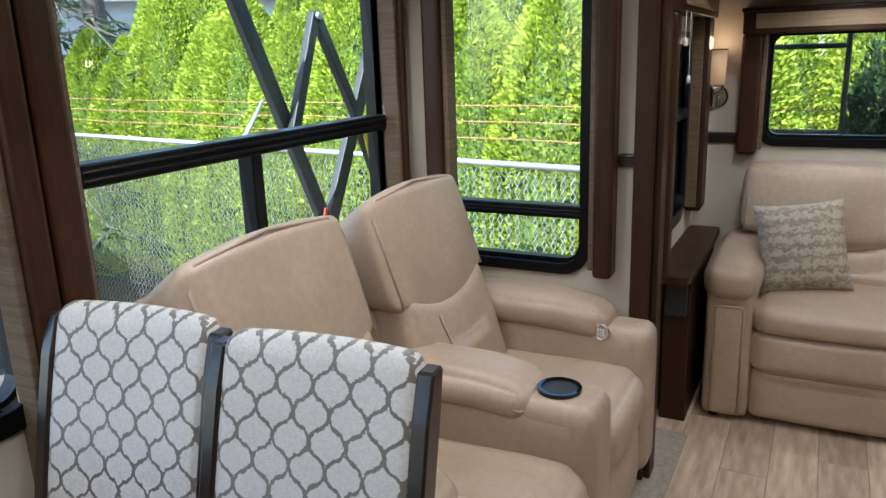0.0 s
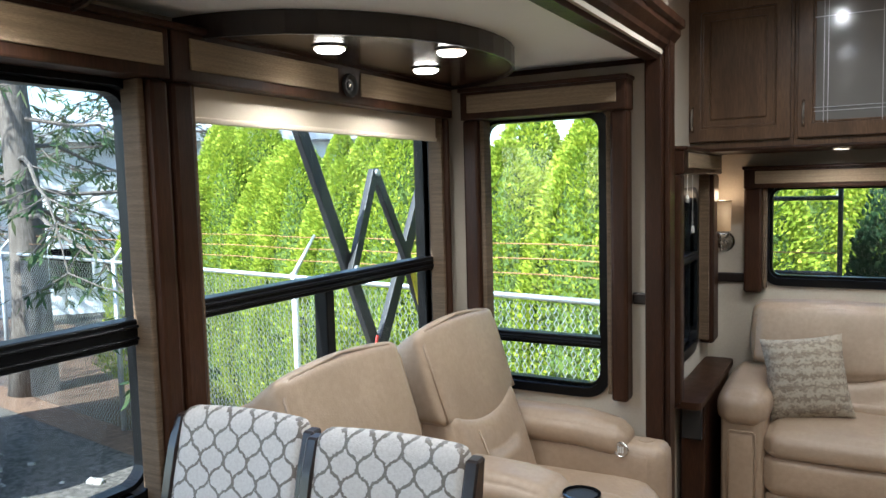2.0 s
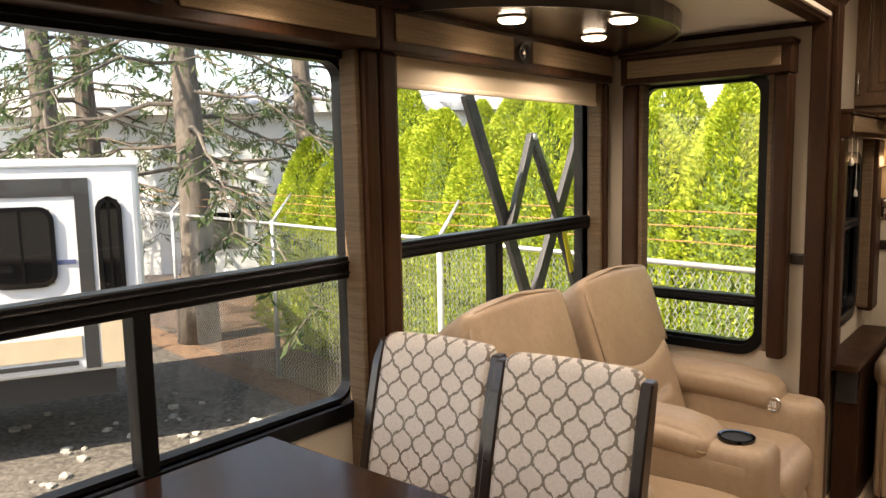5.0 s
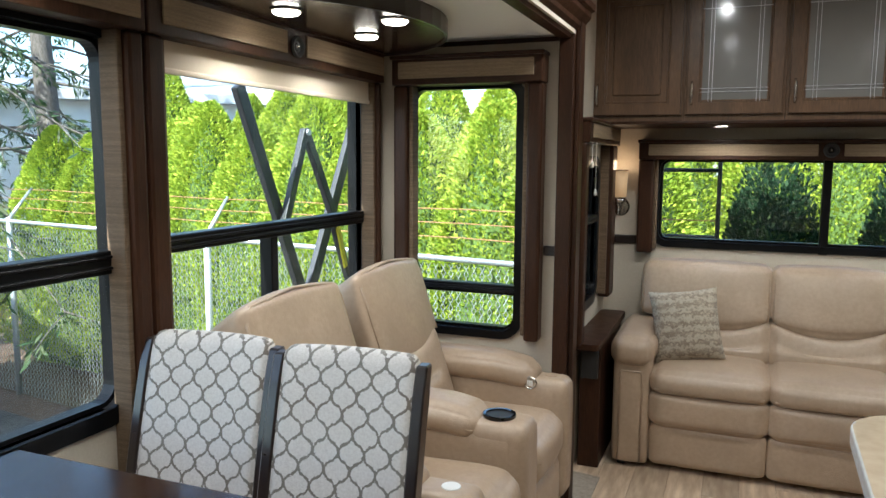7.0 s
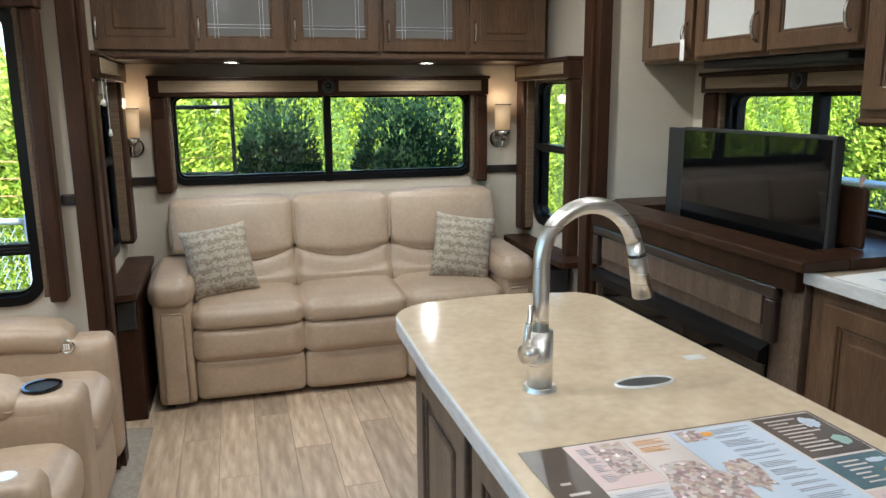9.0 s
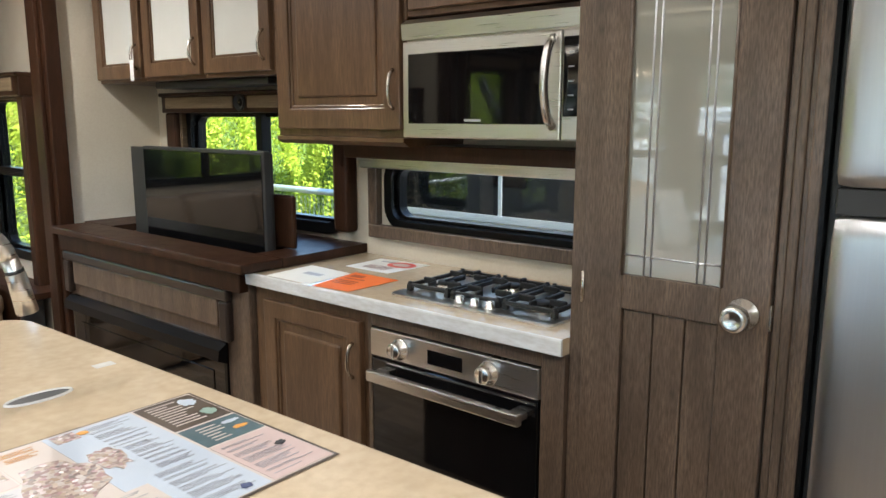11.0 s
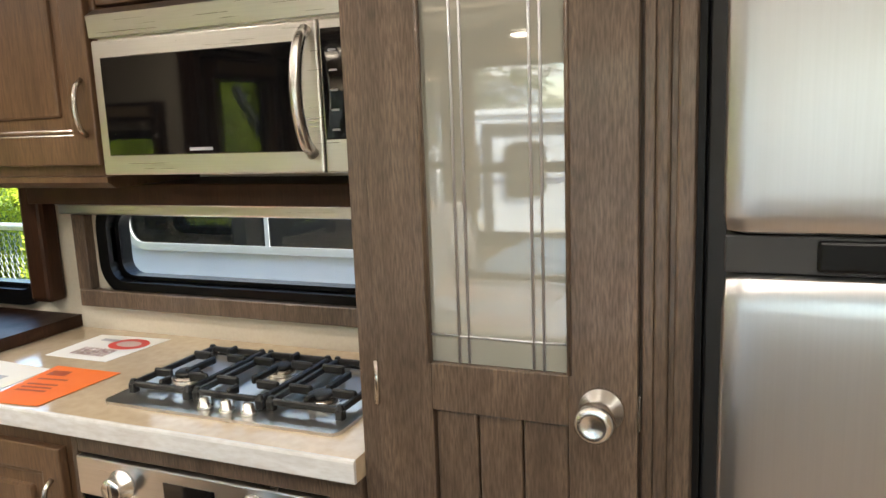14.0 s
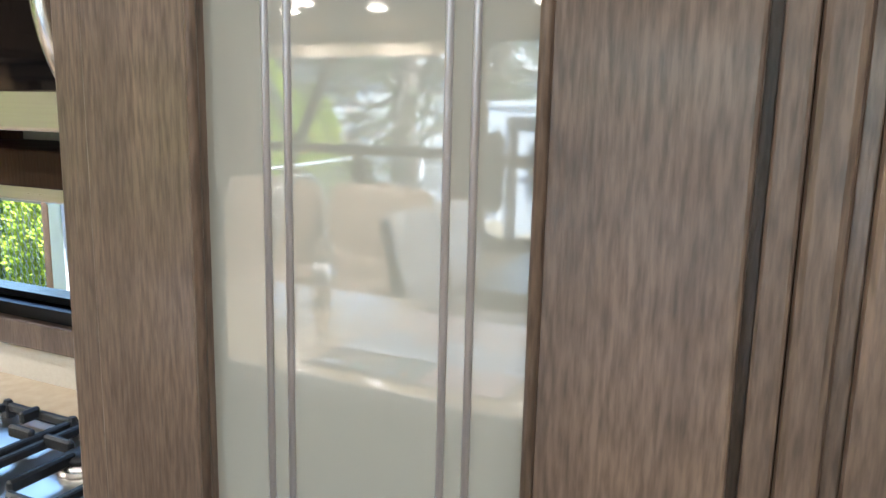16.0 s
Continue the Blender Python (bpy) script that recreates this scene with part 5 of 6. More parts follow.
mark(*pc, 0.2, 0.5, 0.75, 0.85, 0.0003, P_GREY)

# kitchen window trims
kt = thing("window_surround", "brown wooden trim and steel blind housing round the kitchen window", "window trim", (XK - 0.02, 1.1, 1.0))
part("sill_board", box(XK - 0.03, XK, 0.523, 1.612, 0.982, 1.028, 0.004), GREYWOOD, kt)
part("side_board", box(XK - 0.03, XK, 1.567, 1.612, 1.028, 1.23, 0.004), GREYWOOD, kt)
hous = box(XK - 0.055, XK, 0.523, 1.625, 1.232, 1.268, 0.004)
merge(hous, box(XK - 0.06, XK, 0.523, 1.63, 1.256, 1.272, 0.003))
part("blind_housing", hous, STEEL, kt, "aluminium blind housing")
piece("filler_board", box(3.10, XK, 0.523, 1.56, 1.275, 1.322, 0.003), WOOD, "dark brown board under the microwave", "panel")

# ---- upper cabinets ----
UX = 3.02
big = thing("wall_cabinet", "dark stained wall cabinet with a raised panel door", "cabinet", (3.15, 1.53, 1.34))
part("body", box(UX, XK - 0.002, 1.197, 1.79, 1.345, 2.09, 0.004), CABWOOD, big)
door = None
for nm, bm, m in door_panel("x", UX, -1, 1.208, 1.772, 1.37, 2.06, rail=0.065):
    o = part(nm, bm, m, door or big)
    door = door or o
part("handle", bar_handle("x", UX - 0.02, -1, 1.232, 1.43, 1.545), NICKEL, door, "satin nickel pull")
part("light_rail", prism([(UX - 0.012, 1.345), (UX - 0.012, 1.333), (UX + 0.01, 1.32), (XK, 1.32), (XK, 1.345)], 1.20, 1.788, "y"), CABWOOD, big)
over = thing("wall_cabinet", "dark stained cabinet with a lift-up panel door", "cabinet", (3.15, 0.87, 1.67))
part("body", box(UX, XK - 0.002, 0.523, 1.193, 1.688, 2.09, 0.003), CABWOOD, over)
door = None
for nm, bm, m in door_panel("x", UX, -1, 0.535, 1.175, 1.704, 2.06):
    o = part(nm, bm, m, door or over)
    door = door or o
part("handle", bar_handle("x", UX - 0.02, -1, 0, 1.732, 0, (0.91, 0.80)), NICKEL, door, "satin nickel pull")
WHITEGLASS = mat("milky_glass", (0.62, 0.61, 0.57), (0.57, 0.56, 0.52), 4.0, rough=0.2, coat=0.4)
for y0, y1 in ((2.64, 3.035), (2.215, 2.635), (1.795, 2.21)):
    c = thing("wall_cabinet", "dark stained wall cabinet with a milky glass door", "cabinet", (3.15, (y0 + y1) / 2, 1.55), "cabinets over the television")
    part("body", box(UX, XK - 0.002, y0, y1, 1.55, 2.09, 0.003), CABWOOD, c)
    door = None
    for nm, bm, m in door_panel("x", UX, -1, y0 + 0.01, y1 - 0.01, 1.565, 2.06, WHITEGLASS):
        o = part(nm, bm, m, door or c, "milky white glass" if nm == "glass" else "")
        door = door or o
    part("handle", bar_handle("x", UX - 0.02, -1, y0 + 0.04, 1.60, 1.70), NICKEL, door, "satin nickel pull")
piece("light_fixture", box(3.06, 3.2, 1.9, 2.65, 1.522, 1.55, 0.006), BLACKPLASTIC, "slim black fixture under the cabinets", "light fixture")

# ---- microwave ----
mw = thing("microwave", "over-the-range microwave in brushed steel and black glass", "microwave", (3.15, 0.87, 1.33))
MX = UX - 0.03
part("body", box(MX + 0.02, XK - 0.004, 0.45, 1.214, 1.325, 1.655, 0.004), STEEL, mw)
part("vent_top", prism([(MX + 0.02, 1.655), (MX - 0.004, 1.64), (MX, 1.598), (MX + 0.02, 1.598)], 0.45, 1.214, "y"), STEEL, mw, "steel top vent")
dr = part("door", box(MX, MX + 0.02, 0.69, 1.212, 1.326, 1.592, 0.004), STEEL, mw, "steel framed door")
part("window", box(MX - 0.002, MX + 0.004, 0.725, 1.19, 1.365, 1.558, 0.002), BLACKGLOSS, dr, "dark glass")
part("handle", smooth(tube([(MX - 0.005, 0.708, 1.36)] + [(MX - 0.008 - 0.04 * math.sin(math.pi * k / 12) ** 0.6, 0.708, 1.36 + 0.215 * k / 12) for k in range(1, 12)] + [(MX - 0.005, 0.708, 1.575)], 0.0115, 12)), CHROME, dr, "bowed polished handle")
part("control_panel", box(MX, MX + 0.02, 0.45, 0.686, 1.326, 1.592, 0.004), STEEL, mw)
keys = part("key_field", box(MX - 0.002, MX + 0.004, 0.46, 0.682, 1.385, 1.575, 0.002), BLACKGLOSS, mw, "dark key field")
random.seed(3)
for k in range(0, 9, 2):
    for j in range(3):
        part("key_mark", box(MX - 0.003, MX - 0.001, 0.652 - 0.03 * j, 0.667 - 0.03 * j, 1.40 + 0.017 * k, 1.4035 + 0.017 * k), P_GREY, keys)
part("badge", box(MX - 0.003, MX, 0.93, 0.985, 1.372, 1.378), P_GREY, dr, "small pale badge bar")
# the microwave hangs from the cabinet over it
mw.location = (3.15, 0.844, 1.354)

# ---- television cabinet with fireplace ----
tvc = thing("television_cabinet", "dark wooden cabinet with an electric fireplace and a lift slot", "cabinet", (3.0, 2.4, 0))
part("body", box(2.80, XK - 0.003, 1.70, YS - 0.003, 0.0, 0.87, 0.004), GREYWOOD, tvc)
tb = box(2.735, 2.90, 1.645, YS - 0.045, 0.918, 0.95, 0.006)
for a in ((3.06, XK - 0.003, 1.645, YS - 0.003), (2.90, 3.06, 1.645, 1.79), (2.90, 3.06, 2.80, YS - 0.003)):
    merge(tb, box(*a, 0.918, 0.95, 0.0))
part("top", tb, WOOD, tvc, "dark stained top with a slot")
part("fascia", box(2.765, 2.80, 1.70, YS - 0.042, 0.845, 0.918, 0.004), WOOD, tvc)
part("drawer_front", box(2.782, 2.802, 1.86, 2.93, 0.70, 0.80, 0.006), GREYWOOD, tvc)
rim = box(2.772, 2.80, 1.79, 3.0, 0.80, 0.842, 0.008)
merge(rim, box(2.772, 2.80, 1.79, 1.84, 0.66, 0.80, 0.008))
merge(rim, box(2.772, 2.80, 2.95, 3.0, 0.66, 0.80, 0.008))
part("mantel_trim", rim, DARKWOOD, tvc, "dark wooden mantel trim")
fp = part("fireplace", box(2.785, 2.81, 1.83, 2.96, 0.18, 0.65, 0.006), BLACKGLOSS, tvc, "black electric fireplace")
part("fireplace_hood", prism([(2.785, 0.65), (2.755, 0.63), (2.75, 0.595), (2.785, 0.58)], 1.82, 2.97, "y"), BLACK, fp)
part("fireplace_glass", box(2.781, 2.786, 1.9, 2.89, 0.22, 0.54, 0.002), BLACKGLOSS, fp)
part("slot_floor", box(2.90, 3.06, 1.79, 2.80, 0.872, 0.875), BLACK, tvc)
tv = thing("television", "black flat television half raised from its cabinet", "television", (2.97, 2.27, 0.88))
part("bezel", box(2.955, 2.985, 1.80, 2.60, 0.876, 1.292, 0.005), BLACKPLASTIC, tv)
part("screen", box(2.952, 2.958, 1.812, 2.588, 0.89, 1.28, 0.001), BLACKGLOSS, tv, "dark glossy screen")
part("backing_panel", box(2.99, 3.01, 1.82, 2.76, 0.876, 1.285, 0.004), BLACKPLASTIC, tv, "dark lift panel")
lid = box(3.02, 3.04, 1.735, 1.92, 0.951, 1.14, 0.01)
piece("lift_cover", lid, WOOD, "brown wooden lift cover standing behind the television", "panel")

# a paper tag on the glass cabinet's pull, and the cords of the narrow window's blind
tag = thing("price_tag", "small cream paper tag hanging from the cabinet pull", "tag", (2.97, 2.675, 1.60))
part("card", box(2.9675, 2.9685, 2.648, 2.676, 1.552, 1.635, 0.0), PAPER, tag)
part("string", tube([(2.968, 2.662, 1.634), (2.973, 2.678, 1.665)], 0.001, 5), PAPER, tag)
for y, z in ((3.15, 1.395), (3.245, 1.275)):
    cd = thing("blind_cord", "thin blind cord with a white pull", "blind cord", (0.74, y, z), "blind cords at the narrow window")
    part("string", tube([(0.74, y, 1.50), (0.74, y, z + 0.02)], 0.0012, 5), WHITEPLASTIC, cd)
    part("pull", smooth(lathe([(0.002, 0.028), (0.006, 0.02), (0.008, 0.0), (0.0, -0.002)], 10, Matrix.Translation((0.74, y, z)))), WHITEPLASTIC, cd)

# ---- pantry ----
PX = 2.82
pan = thing("pantry", "tall grey-brown pantry with a leaded glass door", "pantry", (3.0, 0.26, 0))
body = box(PX + 0.02, XK - 0.003, 0.022, 0.52, 0.0, 2.09, 0.003)
part("body", body, GREYWOOD, pan)
fr = box(PX + 0.004, PX + 0.022, 0.49, 0.522, 0.0, 2.09, 0.002)
merge(fr, box(PX + 0.004, PX + 0.022, 0.074, 0.088, 0.0, 2.09, 0.002))
merge(fr, box(PX + 0.002, PX + 0.022, 0.055, 0.0735, 0.0, 2.09, 0.004))
merge(fr, box(PX + 0.010, PX + 0.022, 0.047, 0.055, 0.0, 2.09, 0.001))
merge(fr, box(PX + 0.002, PX + 0.022, 0.022, 0.047, 0.0, 2.09, 0.004))
part("face_frame", fr, GREYWOOD, pan)
pdoor = part("door", box(PX + 0.0135, PX + 0.0165, 0.094, 0.486, 0.031, 2.049), GREYWOOD, pan)
for y0, y1 in ((0.395, 0.487), (0.093, 0.187)):
    part("stile", box(PX - 0.004, PX + 0.0135, y0, y1, 0.03, 2.05, 0.002), GREYWOOD, pdoor)
for z0, z1 in ((1.005, 1.079), (0.03, 0.16), (1.90, 2.05)):
    part("rail", box(PX - 0.004, PX + 0.0135, 0.187, 0.395, z0, z1, 0.002), GREYWOOD, pdoor)
for y in (0.3965, 0.1855):
    part("bead", smooth(tube([(PX - 0.004, y, 1.08), (PX - 0.004, y, 1.9)], 0.0035, 8)), GREYWOOD, pdoor)
for k in range(3):
    y0 = 0.188 + 0.069 * k
    part("plank", box(PX + 0.003, PX + 0.013, y0 + 0.001, y0 + 0.067, 0.16, 1.004, 0.004), GREYWOOD, pdoor)
def pantry_glass():
    m = mat("textured_glass", (0.31, 0.305, 0.265), (0.28, 0.275, 0.24), 3.0, rough=0.03, rough_var=0.01, spec=0.9, coat=1.0)
    m.node_tree.nodes["Principled BSDF"].inputs["Coat Roughness"].default_value = 0.02
    m.node_tree.nodes["Principled BSDF"].inputs["IOR"].default_value = 1.85
    return m


PGLASS = pantry_glass()
part("glass", box(PX + 0.005, PX + 0.009, 0.187, 0.395, 1.08, 1.899), PGLASS, pdoor, "pale backed glass")
for y in (0.351, 0.336, 0.238, 0.223):
    part("lead_line", smooth(tube([(PX + 0.0045, y, 1.08), (PX + 0.0045, y, 1.9)], 0.0022, 8)), LEAD, pdoor)
part("lead_line", smooth(tube([(PX + 0.0042, 0.187, 1.121), (PX + 0.0042, 0.395, 1.121)], 0.0018, 8)), LEAD, pdoor)
kn = part("knob", smooth(lathe([(0, 0), (0.032, 0), (0.031, 0.006), (0.016, 0.01), (0.013, 0.028), (0.022, 0.034), (0.0275, 0.045), (0.026, 0.058), (0.018, 0.064), (0.014, 0.061), (0, 0.061)], 36, Matrix.Translation((PX - 0.004, 0.141, 1.035)) @ Matrix.Rotation(radians(-90), 4, "Y"))), CHROME, pdoor, "polished steel door knob")
part("strike", box(PX - 0.006, PX + 0.01, 0.0885, 0.092, 1.01, 1.06), NICKEL, pdoor)
for z in (1.04, 0.3, 1.75):
    part("hinge", smooth(tube([(PX - 0.006, 0.487, z - 0.035), (PX - 0.006, 0.487, z + 0.035)], 0.004, 8)), NICKEL, pdoor, "small metal hinge")

# ---- refrigerator ----
fr = thing("refrigerator", "brushed steel refrigerator with a black handle band", "refrigerator", (3.0, -0.33, 0))
part("body", box(2.83, XK - 0.003, -0.66, 0.012, 0.0, 1.92, 0.004), BLACKPLASTIC, fr)
for nm, z0, z1 in (("freezer_door", 1.293, 1.90), ("fridge_door", 0.08, 1.243)):
    part(nm, smooth(soft_box(2.752, 2.828, -0.64, -0.012, z0, z1, 0.012, 0.002, 8)), STEELV, fr, "brushed steel door")
band = part("handle_band", box(2.765, 2.828, -0.64, -0.013, 1.245, 1.291, 0.003), BLACKPLASTIC, fr, "black handle band")
part("grip", box(2.757, 2.77, -0.29, -0.112, 1.25, 1.286, 0.004), BLACK, band)
piece("trim_fridge_side", box(2.81, XK - 0.003, 0.013, 0.0215, 0, 1.92), BLACK, "black gap trim beside the refrigerator", "trim", kind="structure")


# ---- outside ----
GZ = -1.2
# gravel and mulch are coloured darker to stand in for the pines' shade
GRAVEL = mat("gravel_ground", (0.055, 0.047, 0.04), (0.026, 0.022, 0.019), 1.2, (1, 1, 1), 0.95, bump=1.0, bump_scale=26, fine=(0.22, 0.2, 0.175), fine_scale=22, fine_mix=0.5)
MULCH = mat("bark_mulch", (0.12, 0.068, 0.04), (0.065, 0.037, 0.022), 9.0, (1, 1, 1), 0.95, bump=1.0, bump_scale=50, fine=(0.26, 0.16, 0.1), fine_scale=40, fine_mix=0.5)
BARK = mat("pine_bark", (0.11, 0.088, 0.072), (0.055, 0.043, 0.035), 5.0, (3, 3, 0.7), 0.95, bump=1.0, bump_scale=12, fine=(0.27, 0.24, 0.21), fine_scale=18, fine_mix=0.4)
GALV = mat("galvanised_pipe", (0.55, 0.56, 0.57), (0.48, 0.49, 0.5), 12.0, rough=0.45, metal=0.7)
WIRE = mat("galvanised_wire", (0.45, 0.46, 0.46), rough=0.5, metal=0.6)
RUST = mat("rusty_wire", (0.42, 0.2, 0.09), rough=0.8)
FIBRE = mat("white_fibreglass", (0.66, 0.67, 0.68), (0.62, 0.63, 0.65), 1.5, rough=0.3, coat=0.3)
SIDING = mat("white_siding", (0.72, 0.75, 0.77), (0.66, 0.69, 0.71), 1.5, rough=0.7)
BEIGE = mat("beige_stripe", (0.55, 0.45, 0.32), rough=0.4)
ROOFING = mat("pale_roof", (0.6, 0.6, 0.6), (0.5, 0.5, 0.5), 2.0, rough=0.8)
STRUTPAINT = mat("black_strut", (0.02, 0.02, 0.022), rough=0.45)
YELLOW = mat("yellow_strap", (0.75, 0.62, 0.02), rough=0.5)


def leaf_mat(name, a, b_, c):
    """Foliage: each leaf takes its own green, and some light shines through."""
    m = bpy.data.materials.new(name)
    m.use_nodes = True
    nt = m.node_tree
    n, link = nt.nodes, nt.links.new
    p = n["Principled BSDF"]
    g, r = n.new("ShaderNodeNewGeometry"), n.new("ShaderNodeValToRGB")
    link(g.outputs["Random Per Island"], r.inputs["Fac"])
    e = r.color_ramp.elements
    e[0].color, e[1].color = (*a, 1), (*c, 1)
    e.new(0.5).color = (*b_, 1)
    link(r.outputs["Color"], p.inputs["Base Color"])
    p.inputs["Roughness"].default_value = 0.65
    p.inputs["Specular IOR Level"].default_value = 0.2
    tl, mx = n.new("ShaderNodeBsdfTranslucent"), n.new("ShaderNodeMixShader")
    link(r.outputs["Color"], tl.inputs["Color"])
    mx.inputs[0].default_value = 0.35
    link(p.outputs[0], mx.inputs[1])
    link(tl.outputs[0], mx.inputs[2])
    link(mx.outputs[0], n["Material Output"].inputs["Surface"])
    return m


CEDAR = leaf_mat("arborvitae_leaf", (0.18, 0.27, 0.025), (0.36, 0.45, 0.045), (0.56, 0.60, 0.075))
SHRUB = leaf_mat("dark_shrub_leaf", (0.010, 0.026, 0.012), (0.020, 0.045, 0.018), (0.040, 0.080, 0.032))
NEEDLE = leaf_mat("pine_needle", (0.035, 0.07, 0.03), (0.06, 0.10, 0.04), (0.12, 0.13, 0.06))
# core colour: the shade deep in the hedge, put into a darker green
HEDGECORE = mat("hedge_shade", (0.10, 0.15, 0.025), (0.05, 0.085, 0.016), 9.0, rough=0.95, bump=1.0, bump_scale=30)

piece("ground", box(-70, 70, -70, 70, GZ - 0.05, GZ), GRAVEL, "gravel and soil ground, darkened for tree shade", "ground", kind="structure")
FENCE_A, FENCE_B = Vector((-16.0, 7.336, GZ)), Vector((1.2, 4.55, GZ))
FDIR = (FENCE_B - FENCE_A).normalized()


def fence_y(x):
    return 4.55 - 0.162 * (x - 1.2)


b = bmesh.new()
b.faces.new([b.verts.new((x, fence_y(x) + d, GZ + 0.012)) for x, d in ((-16, -0.55), (1.5, -0.3), (1.5, 3.0), (-16, 3.0))])
piece("ground_mulch", b, MULCH, "red-brown bark mulch strip along the fence", "ground", kind="structure")


def leaf_cloud(name, rng, n, at, size, shape):
    """Many small pointed leaves as one mesh: at(rng) gives a place and an outward way; shape: length and width ratio."""
    verts, faces = np.zeros((n * 4, 3)), []
    for i in range(n):
        p, d = at(rng)
        d = Vector(d).normalized()
        side = d.cross(Vector((rng.uniform(-1, 1), rng.uniform(-1, 1), rng.uniform(-1, 1)))).normalized()
        s = size * rng.uniform(0.6, 1.3)
        p = Vector(p)
        q = (p, p + d * s * 0.5 + side * s * shape, p + d * s, p + d * s * 0.5 - side * s * shape)
        for k in range(4):
            verts[4 * i + k] = q[k]
        faces.append((4 * i, 4 * i + 1, 4 * i + 2, 4 * i + 3))
    me = bpy.data.meshes.new(name)
    me.from_pydata(verts.tolist(), [], faces)
    return me


def cedar_mesh(seed, h, r, n=26000):
    rng = random.Random(seed)
    lobes = [(rng.uniform(0, math.tau), rng.uniform(0.1, 0.95), rng.uniform(0.05, 0.16)) for _ in range(26)]

    def at(g):
        t = g.random() ** 0.8
        a = g.uniform(0, math.tau)
        rr = r * (0.35 + 0.65 * min(1, t * 6)) * (1 - t ** 2.4) ** 0.75
        for la, lt, lr in lobes:
            da = abs((a - la + math.pi) % math.tau - math.pi)
            if da < 0.6 and abs(t - lt) < 0.16:
                rr += lr * (1 - da / 0.6) * (1 - abs(t - lt) / 0.16)
        rr *= g.uniform(0.78, 1.03)
        return (rr * math.cos(a), rr * math.sin(a), 0.05 + t * h), (math.cos(a) * 0.8 + g.uniform(-0.6, 0.6), math.sin(a) * 0.8 + g.uniform(-0.6, 0.6), 0.6 + g.uniform(-0.7, 0.6))

    me = leaf_cloud("crown", rng, n, at, 0.047, 0.22)
    me.materials.append(CEDAR)
    # solid core added for the shaded depth between the leaves
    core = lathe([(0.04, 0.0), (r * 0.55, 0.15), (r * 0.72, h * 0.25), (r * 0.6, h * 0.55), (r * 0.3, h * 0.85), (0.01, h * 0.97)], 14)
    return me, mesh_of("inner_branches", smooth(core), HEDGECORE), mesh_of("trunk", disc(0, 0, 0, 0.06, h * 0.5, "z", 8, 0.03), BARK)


CEDARS = [cedar_mesh(11, 3.1, 0.66), cedar_mesh(12, 3.3, 0.60), cedar_mesh(13, 2.9, 0.70)]


def cedar(x, y, k, sc, turn):
    t = thing("arborvitae_tree", "columnar arborvitae with bright yellow-green foliage", "tree", (x, y, GZ), "arborvitae hedge behind the fence")
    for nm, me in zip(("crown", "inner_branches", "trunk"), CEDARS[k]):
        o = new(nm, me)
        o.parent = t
    t.rotation_euler, t.scale = (0, 0, turn), (1, 1, sc)
    return t


random.seed(21)
x = -6.6
while x < 9.5:
    y = (fence_y(x) if x < 1.6 else 4.5) + 1.15 + random.uniform(-0.12, 0.12) + (2.3 if x > 0.75 else 0)
    cedar(x, y, random.randrange(3), random.uniform(0.93, 1.12), random.uniform(0, 6.28))
    if x < 0.5:
        cedar(x + 0.4, y + 0.85, random.randrange(3), random.uniform(1.0, 1.15), random.uniform(0, 6.28))
    x += random.uniform(0.6, 0.74)
for y in (6.2, 5.4, 4.6, 3.8, 3.0):
    cedar(7.4 + random.uniform(-0.1, 0.1), y, random.randrange(3), random.uniform(1.0, 1.15), random.uniform(0, 6.28))


# dark round shrubs behind the trailer
def shrub(x, y, r, h, seed):
    rng = random.Random(seed)

    def at(g):
        a, t = g.uniform(0, math.tau), g.uniform(0.0, 1.0)
        el = math.asin(t)
        k = g.uniform(0.9, 1.04) + 0.05 * math.sin(5 * a + 3 * el) + 0.04 * math.sin(9 * a)
        p = (r * k * math.cos(el) ** 0.7 * math.cos(a), r * k * math.cos(el) ** 0.7 * math.sin(a), h * t * k)
        return p, (math.cos(a) * math.cos(el) + g.uniform(-0.5, 0.5), math.sin(a) * math.cos(el) + g.uniform(-0.5, 0.5), math.sin(el) + g.uniform(-0.3, 0.5))

    t = thing("round_shrub", "dark green rounded shrub in the shade", "shrub", (x, y, GZ))
    me = leaf_cloud("foliage", rng, 26000, at, 0.038, 0.28)
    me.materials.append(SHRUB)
    new("foliage", me).parent = t
    # solid filler under the leaves, in the hedge's painted shade colour
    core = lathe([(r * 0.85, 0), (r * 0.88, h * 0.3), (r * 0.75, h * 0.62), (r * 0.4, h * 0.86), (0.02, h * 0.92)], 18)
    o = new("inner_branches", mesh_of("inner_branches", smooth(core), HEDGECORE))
    o.parent = t


shrub(1.53, 5.5, 0.40, 2.50, 5)
shrub(2.46, 5.5, 0.53, 2.62, 6)

# ---- chain-link fence ----
fence = thing("chain_link_fence", "galvanised chain-link fence with slanted barbed wire arms", "fence", tuple(FENCE_A))
L = (FENCE_B - FENCE_A).length
TOP = 1.95


def fpt(s, z, off=0.0):
    p = FENCE_A + FDIR * s
    return (p.x, p.y + off, GZ + z)


posts = [L - 1.17 - 3.05 * k for k in range(6)]
posts = [s for s in posts if s > 0]
for s in posts:
    po = part("post", smooth(tube([fpt(s, 0), fpt(s, TOP + 0.02)], 0.03, 12)), GALV, fence)
    part("barb_arm", smooth(tube([fpt(s, TOP), fpt(s, TOP + 0.32, 0.3)], [0.024, 0.014], 8)), GALV, po)
part("top_rail", smooth(tube([fpt(0, TOP - 0.02), fpt(L, TOP - 0.02)], 0.021, 10)), GALV, fence)
